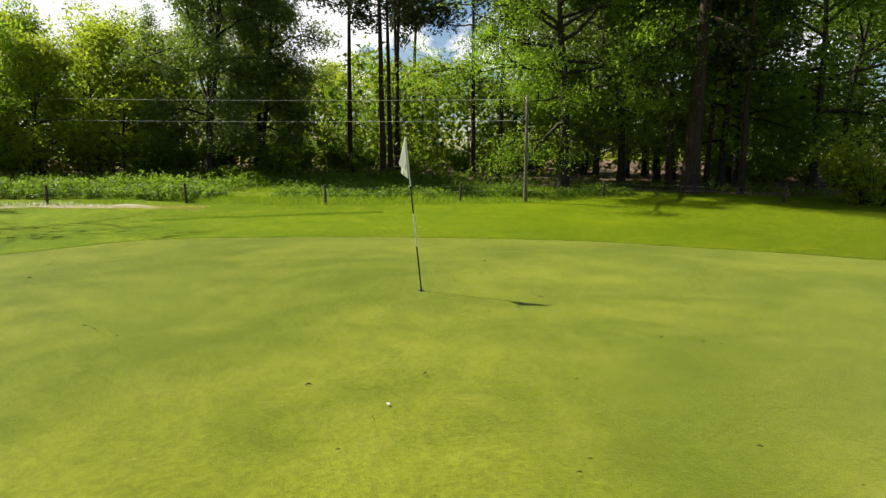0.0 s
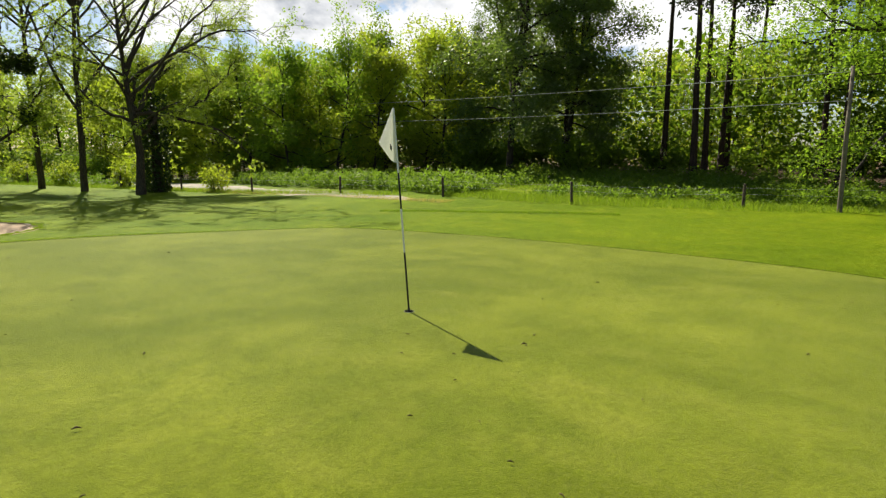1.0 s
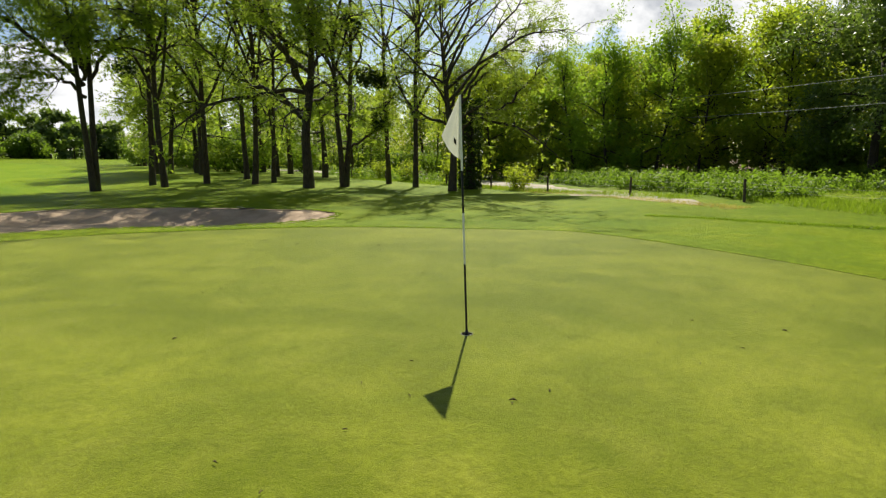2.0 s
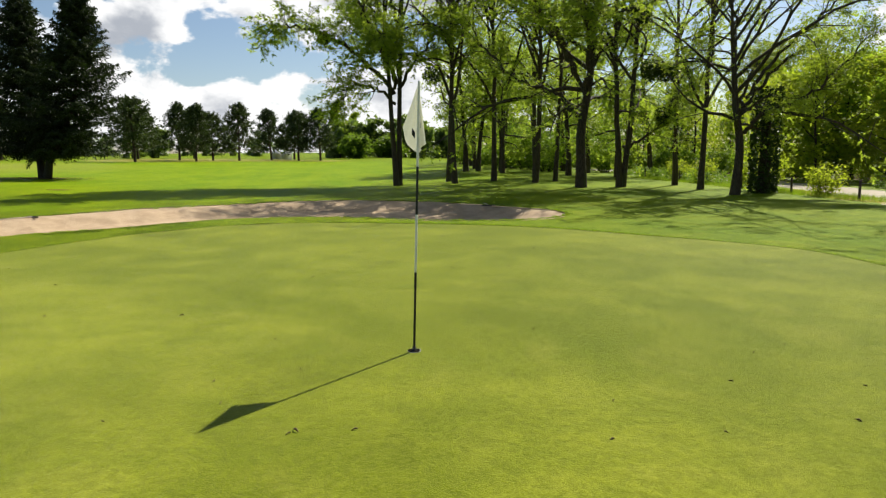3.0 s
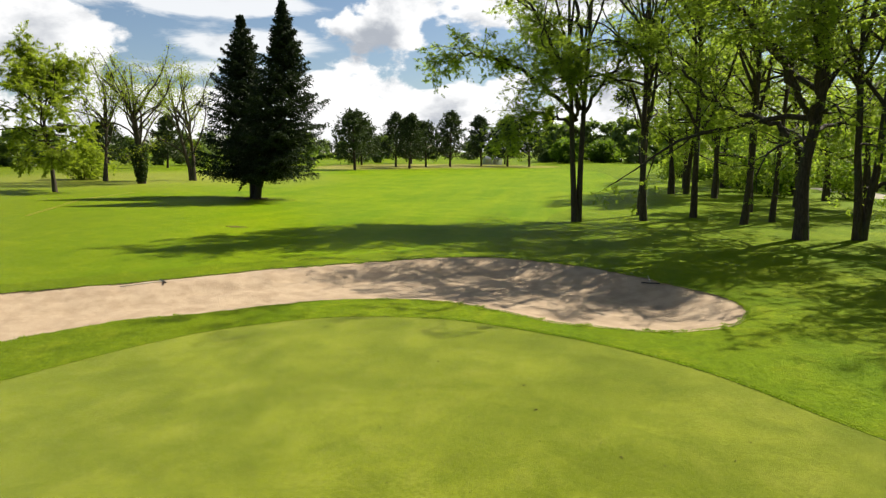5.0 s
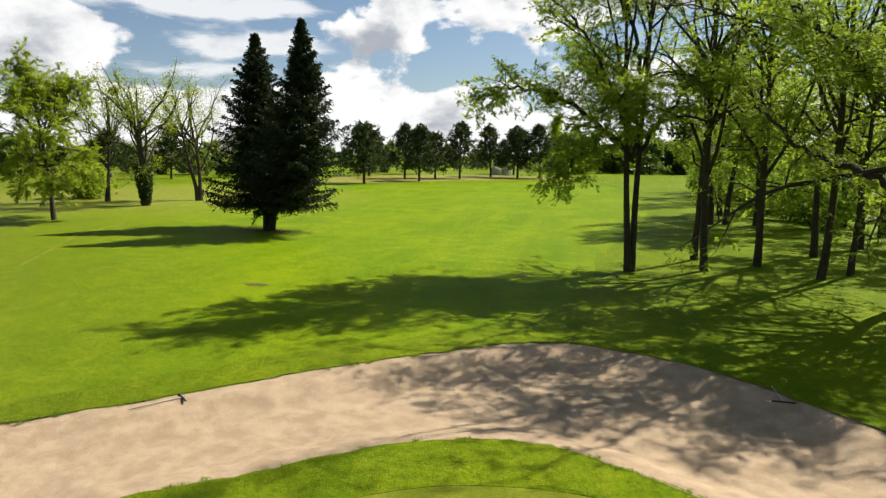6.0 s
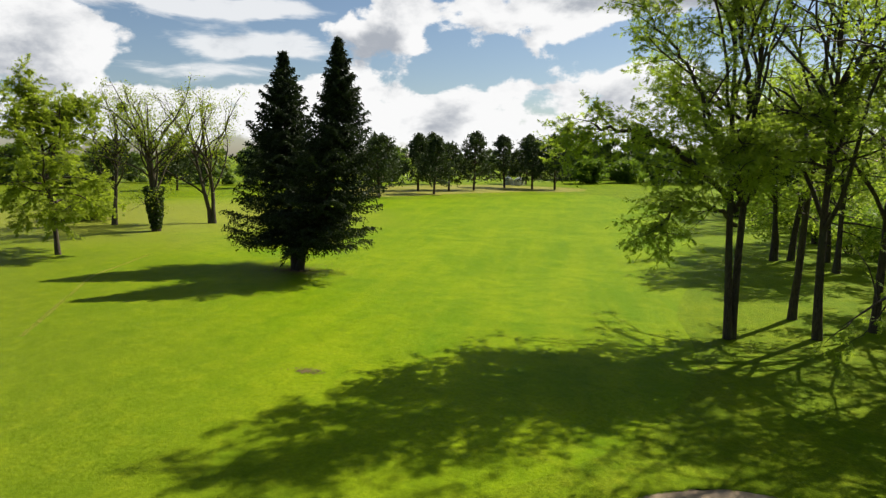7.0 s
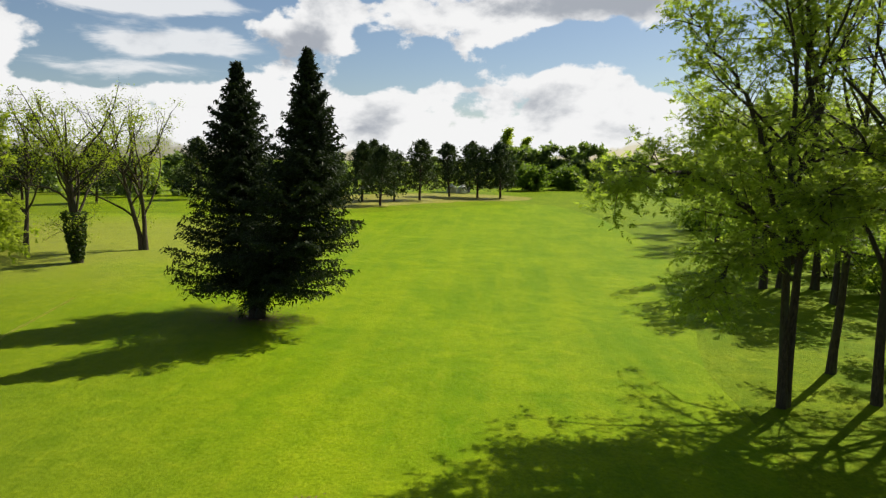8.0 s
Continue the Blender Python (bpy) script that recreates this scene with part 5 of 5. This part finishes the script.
def blades(rng, spots, high, pile, lean=0.35):
    n = len(spots)
    base = np.column_stack([spots, heights(spots) - 0.01])
    a = rng.uniform(0, 6.28, n)
    w = np.column_stack([np.cos(a), np.sin(a), np.zeros(n)]) * 0.012
    h = high * rng.uniform(0.5, 1.2, n)
    tip = base + np.column_stack([rng.normal(size=(n, 2)) * lean * h[:, None], h])
    pile.add(np.stack([base - w, base + w, tip], 1).reshape(-1, 3), np.arange(n * 3).reshape(-1, 3))


rng_weed = np.random.default_rng(12)
weeds = Pile()
weed_bank(rng_weed, band(rng_weed, [(18.5, 5.0), (21.0, 9.0), (24.8, 16.5), (29.0, 24.0)], 1.5, 1100), 0.82, 34, 0.125, weeds)
weed_bank(rng_weed, band(rng_weed, [(22.0, 4.5), (25.0, 9.5), (28.5, 17.0), (33.0, 26.0)], 1.8, 600), 0.75, 28, 0.135, weeds)
weed_bank(rng_weed, band(rng_weed, [(23.5, 31.0), (26.0, 40.0), (27.5, 52.0)], 1.6, 380), 0.9, 22, 0.15, weeds)
stuff("nettle_bank", weeds, WEED_LEAF, "dense light green nettles and weeds beside the track", "weeds")
verge = Pile()
blades(rng_weed, band(rng_weed, [(17.0, -15.0), (16.4, -11.0), (16.2, -4.7), (16.4, 0.6), (17.4, 4.0), (19.0, 6.0)], 1.3, 11000), 0.15, verge)
blades(rng_weed, band(rng_weed, [(20.0, -9.0), (22.5, -3.0), (24.0, 3.0), (25.0, 8.0)], 3.0, 8000), 0.18, verge)
blades(rng_weed, band(rng_weed, [(17.3, 8.0), (18.6, 15.0), (21.0, 23.0), (23.0, 33.0), (24.0, 44.0)], 0.9, 8000), 0.2, verge)
stuff("verge_grass", verge, GRASS_BLADE, "long unmown grass along the fence line", "grass")
weed_low = Pile()
weed_bank(rng_weed, band(rng_weed, [(17.6, -13.0), (18.2, -8.0), (18.6, -3.0), (19.6, 2.5)], 1.3, 520), 0.42, 18, 0.12, weed_low)
weed_bank(rng_weed, band(rng_weed, [(21.5, -9.5), (23.5, -4.0), (25.0, 1.5), (26.5, 5.5)], 2.6, 620), 0.50, 18, 0.14, weed_low)
stuff("verge_weeds", weed_low, SHRUB_LEAF, "low dark green weeds along the shaded verge", "weeds")
straw = Pile()
blades(rng_weed, band(rng_weed, [(14.8, 4.8), (15.6, 7.8), (17.3, 13.0), (19.6, 18.6), (22.6, 24.5)], 0.45, 5200), 0.09, straw, 0.9)
blades(rng_weed, band(rng_weed, [(-25.4, 26.9), (-31.9, 38.7), (-34.3, 47.7)], 0.10, 1500), 0.04, straw, 1.2)
stuff("straw_verge", straw, leaf_material("straw_blade", (0.22, 0.19, 0.07), (0.36, 0.31, 0.14), 0.3), "dry straw-coloured grass beside the gravel track", "grass")
ledge = Pile()
blades(rng_weed, band(rng_weed, [(11.6, 5.9), (11.9, 4.6), (12.2, 2.6), (12.7, 0.8), (12.8, -1.2)], 0.16, 2600), 0.055, ledge, 0.5)
stuff("mown_ledge_grass", ledge, GRASS_BLADE, "ridge of longer grass left at the mower's edge", "grass")
undergrowth = Pile()
weed_bank(rng_weed, band(rng_weed, [(18.5, -24.0), (21.0, -15.5), (26.0, -9.5), (29.5, -3.5)], 2.2, 420), 0.6, 20, 0.12, undergrowth)
weed_bank(rng_weed, band(rng_weed, [(27.0, -8.0), (29.5, -2.0), (31.0, 3.0), (32.5, 9.0)], 2.0, 520), 0.7, 20, 0.16, undergrowth)
stuff("woodland_undergrowth", undergrowth, SHRUB_LEAF, "low green plants on the shaded woodland floor", "undergrowth")

# young shrubs by the fence
sapling = place_tree("sapling", 20.3, 23.6, shrub_piles(75, 2.3, 1.0, 14, 110, 0.17), DARK_BARK, YOUNG_LEAF, "small light green sapling by the fence", "shrub", "saplings by the fence")
for x, y, turn, s in ((19.6, 18.7, 40, 0.62), (22.4, 27.5, 90, 0.8), (23.2, 33.5, 200, 0.7), (24.5, 39.0, 10, 0.7)):
    repeat(sapling, x, y, turn, s)
edge_bush = place_tree("edge_bush", 12.6, -21.3, shrub_piles(76, 3.0, 2.2, 30, 130, 0.2), DARK_BARK, YOUNG_LEAF, "bright green bush at the lawn's edge", "bush")

# loose bits on the green
rng_bits = np.random.default_rng(15)
bits = Pile()
for i in range(170):
    r, a = 1.2 + 7 * rng_bits.uniform(0, 1) ** 0.7, rng_bits.uniform(0, 6.28)
    x, y = r * math.cos(a), r * math.sin(a) + 1.0
    big = rng_bits.uniform(0.5, 1.0) if rng_bits.uniform() < 0.88 else rng_bits.uniform(1.1, 1.7)
    d = Vector((rng_bits.normal(), rng_bits.normal(), 0)).normalized() * 0.019 * big
    z = ground_z(x, y)
    tube(bits, [(x - d.x, y - d.y, z + 0.004), (x, y, z + 0.011 * big), (x + d.x, y + d.y, z + 0.005)], [0.002, 0.0058 * big, 0.002], 4)
stuff("fallen_twigs", bits, DEBRIS, "scattered dry twig and leaf bits on the green", "debris")

# grass hanging over the bunker's edge
rng_lip = np.random.default_rng(19)
fringe = Pile()
lip = np.concatenate([LOOPS["bunker"], LOOPS["bunker"][:1]])
blades(rng_lip, band(rng_lip, lip, 0.05, 9000), 0.032, fringe, 0.7)
tufts = band(rng_lip, lip, 0.10, 160)
for i in range(26):
    blades(rng_lip, tufts + rng_lip.normal(size=tufts.shape) * 0.04, 0.048, fringe, 0.8)
stuff("bunker_fringe_grass", fringe, GRASS_BLADE, "short grass hanging over the bunker edge", "grass")

# rake left at the bunker's edge
PALE_WOOD = plain_material("pale_rake_wood", (0.42, 0.38, 0.28), (0.52, 0.48, 0.38), 12.0, 0.7, 0.002, 0.2)
def bunker_rake(x, y, lift, turn, label):
    rake = thing("bunker_rake", x, y, ground_z(x, y) + lift, label, "rake", "rakes by the bunker", "", turn)
    p = Pile()
    tube(p, [(0, 0, 0.03), (0.5, 0.0, 0.035), (1.15, 0.0, 0.02)], [0.014, 0.014, 0.012], 8)
    part("handle", p, PALE_WOOD, rake, "", True)
    p = Pile()
    tube(p, [(0, -0.27, 0.03), (0, -0.13, 0.034), (0, 0.13, 0.034), (0, 0.27, 0.03)], [0.018, 0.02, 0.02, 0.018], 8)
    head = part("head", p, BLACK, rake, "", True)
    for k in range(9):
        p = Pile()
        tube(p, [(0.005, -0.24 + 0.06 * k, 0.03), (0.045, -0.24 + 0.06 * k, -0.012)], [0.007, 0.004], 5)
        part("tooth", p, BLACK, head)


bunker_rake(4.82, 17.55, 0.02, 86, "bunker rake with pale handle lying at the sand's edge")
bunker_rake(-9.20, 14.70, -0.03, -131, "bunker rake lying on the sand below the grass lip")

# needle litter under the spruce
rng_litter = np.random.default_rng(27)
needles = Pile()
r, a = np.abs(rng_litter.normal(size=2600)) * 1.1, rng_litter.uniform(0, 6.28, 2600)
spot = np.column_stack([-21.75 + r * np.cos(a) * 1.3, 45.3 + r * np.sin(a)])
leaves(needles, np.column_stack([spot, heights(spot) + 0.065]), 0.14, rng_litter, 3.0, None, 0.35, True)
stuff("fallen_needles", needles, LITTER, "brown fallen needles round the spruce trunk", "needle litter")

white_bit = thing("pale_leaf", -3.98, 1.03, ground_z(-3.98, 1.03) + 0.004, "small pale fallen leaf lying on the green", "leaf")
p = Pile()
p.add([(-0.022, 0, 0.002), (0, -0.014, 0.010), (0.024, 0.004, 0.004), (0.002, 0.016, 0.012), (-0.022, 0, 0.0), (0, -0.014, 0.007), (0.024, 0.004, 0.001), (0.002, 0.016, 0.009)], None,
      [(0, 1, 2, 3), (7, 6, 5, 4), (0, 4, 5, 1), (1, 5, 6, 2), (2, 6, 7, 3), (3, 7, 4, 0)])
part("blade", p, WHITE, white_bit)

# longer grass round the green's cut edge
collar = Pile()
loop = np.concatenate([LOOPS["green"], LOOPS["green"][:1]])
spots = band(rng_lip, loop * 1.006, 0.06, 14000)
spots = spots[~inside(spots[:, 0], spots[:, 1], LOOPS["green"])]
blades(rng_lip, spots, 0.03, collar, 0.6)
stuff("collar_grass", collar, GRASS_BLADE, "slightly longer grass round the putting green", "grass")


# small white marquees beyond the pines
tent = thing("white_marquee", -18.6, 186.0, ground_z(-18.6, 186.0), "small white marquee far behind the pines", "tent", "white marquees")
p = Pile()
p.add([(-1.5, -1.5, 1.5), (1.5, -1.5, 1.5), (1.5, 1.5, 1.5), (-1.5, 1.5, 1.5), (0, 0, 2.7)], [(0, 1, 4), (1, 2, 4), (2, 3, 4), (3, 0, 4)], [(3, 2, 1, 0)])
part("roof", p, WHITE, tent)
p = Pile()
p.add([(-1.45, 1.4, 0), (1.45, 1.4, 0), (1.45, 1.45, 0), (-1.45, 1.45, 0), (-1.45, 1.4, 1.5), (1.45, 1.4, 1.5), (1.45, 1.45, 1.5), (-1.45, 1.45, 1.5)], None,
      [(0, 1, 5, 4), (1, 2, 6, 5), (2, 3, 7, 6), (3, 0, 4, 7)])
part("back_wall", p, WHITE, tent)
for sx in (-1.4, 1.4):
    for sy in (-1.4, 1.3):
        p = Pile()
        tube(p, [(sx, sy, -0.05), (sx, sy, 1.5)], [0.04, 0.04], 6)
        part("pole", p, WHITE, tent)
repeat(tent, -15.4, 186.5, 10, 1.0)

# old divot on the fairway
rng_divot = np.random.default_rng(41)
divot = Pile()
spot = rng_divot.normal(size=(170, 2)) * np.array([0.30, 0.14]) + np.array([-13.14, 26.30])
leaves(divot, np.column_stack([spot, heights(spot) + 0.055]), 0.08, rng_divot, 2.0, None, 0.5, True)
stuff("dry_divot", divot, LITTER, "brown patch of torn turf on the fairway", "divot")
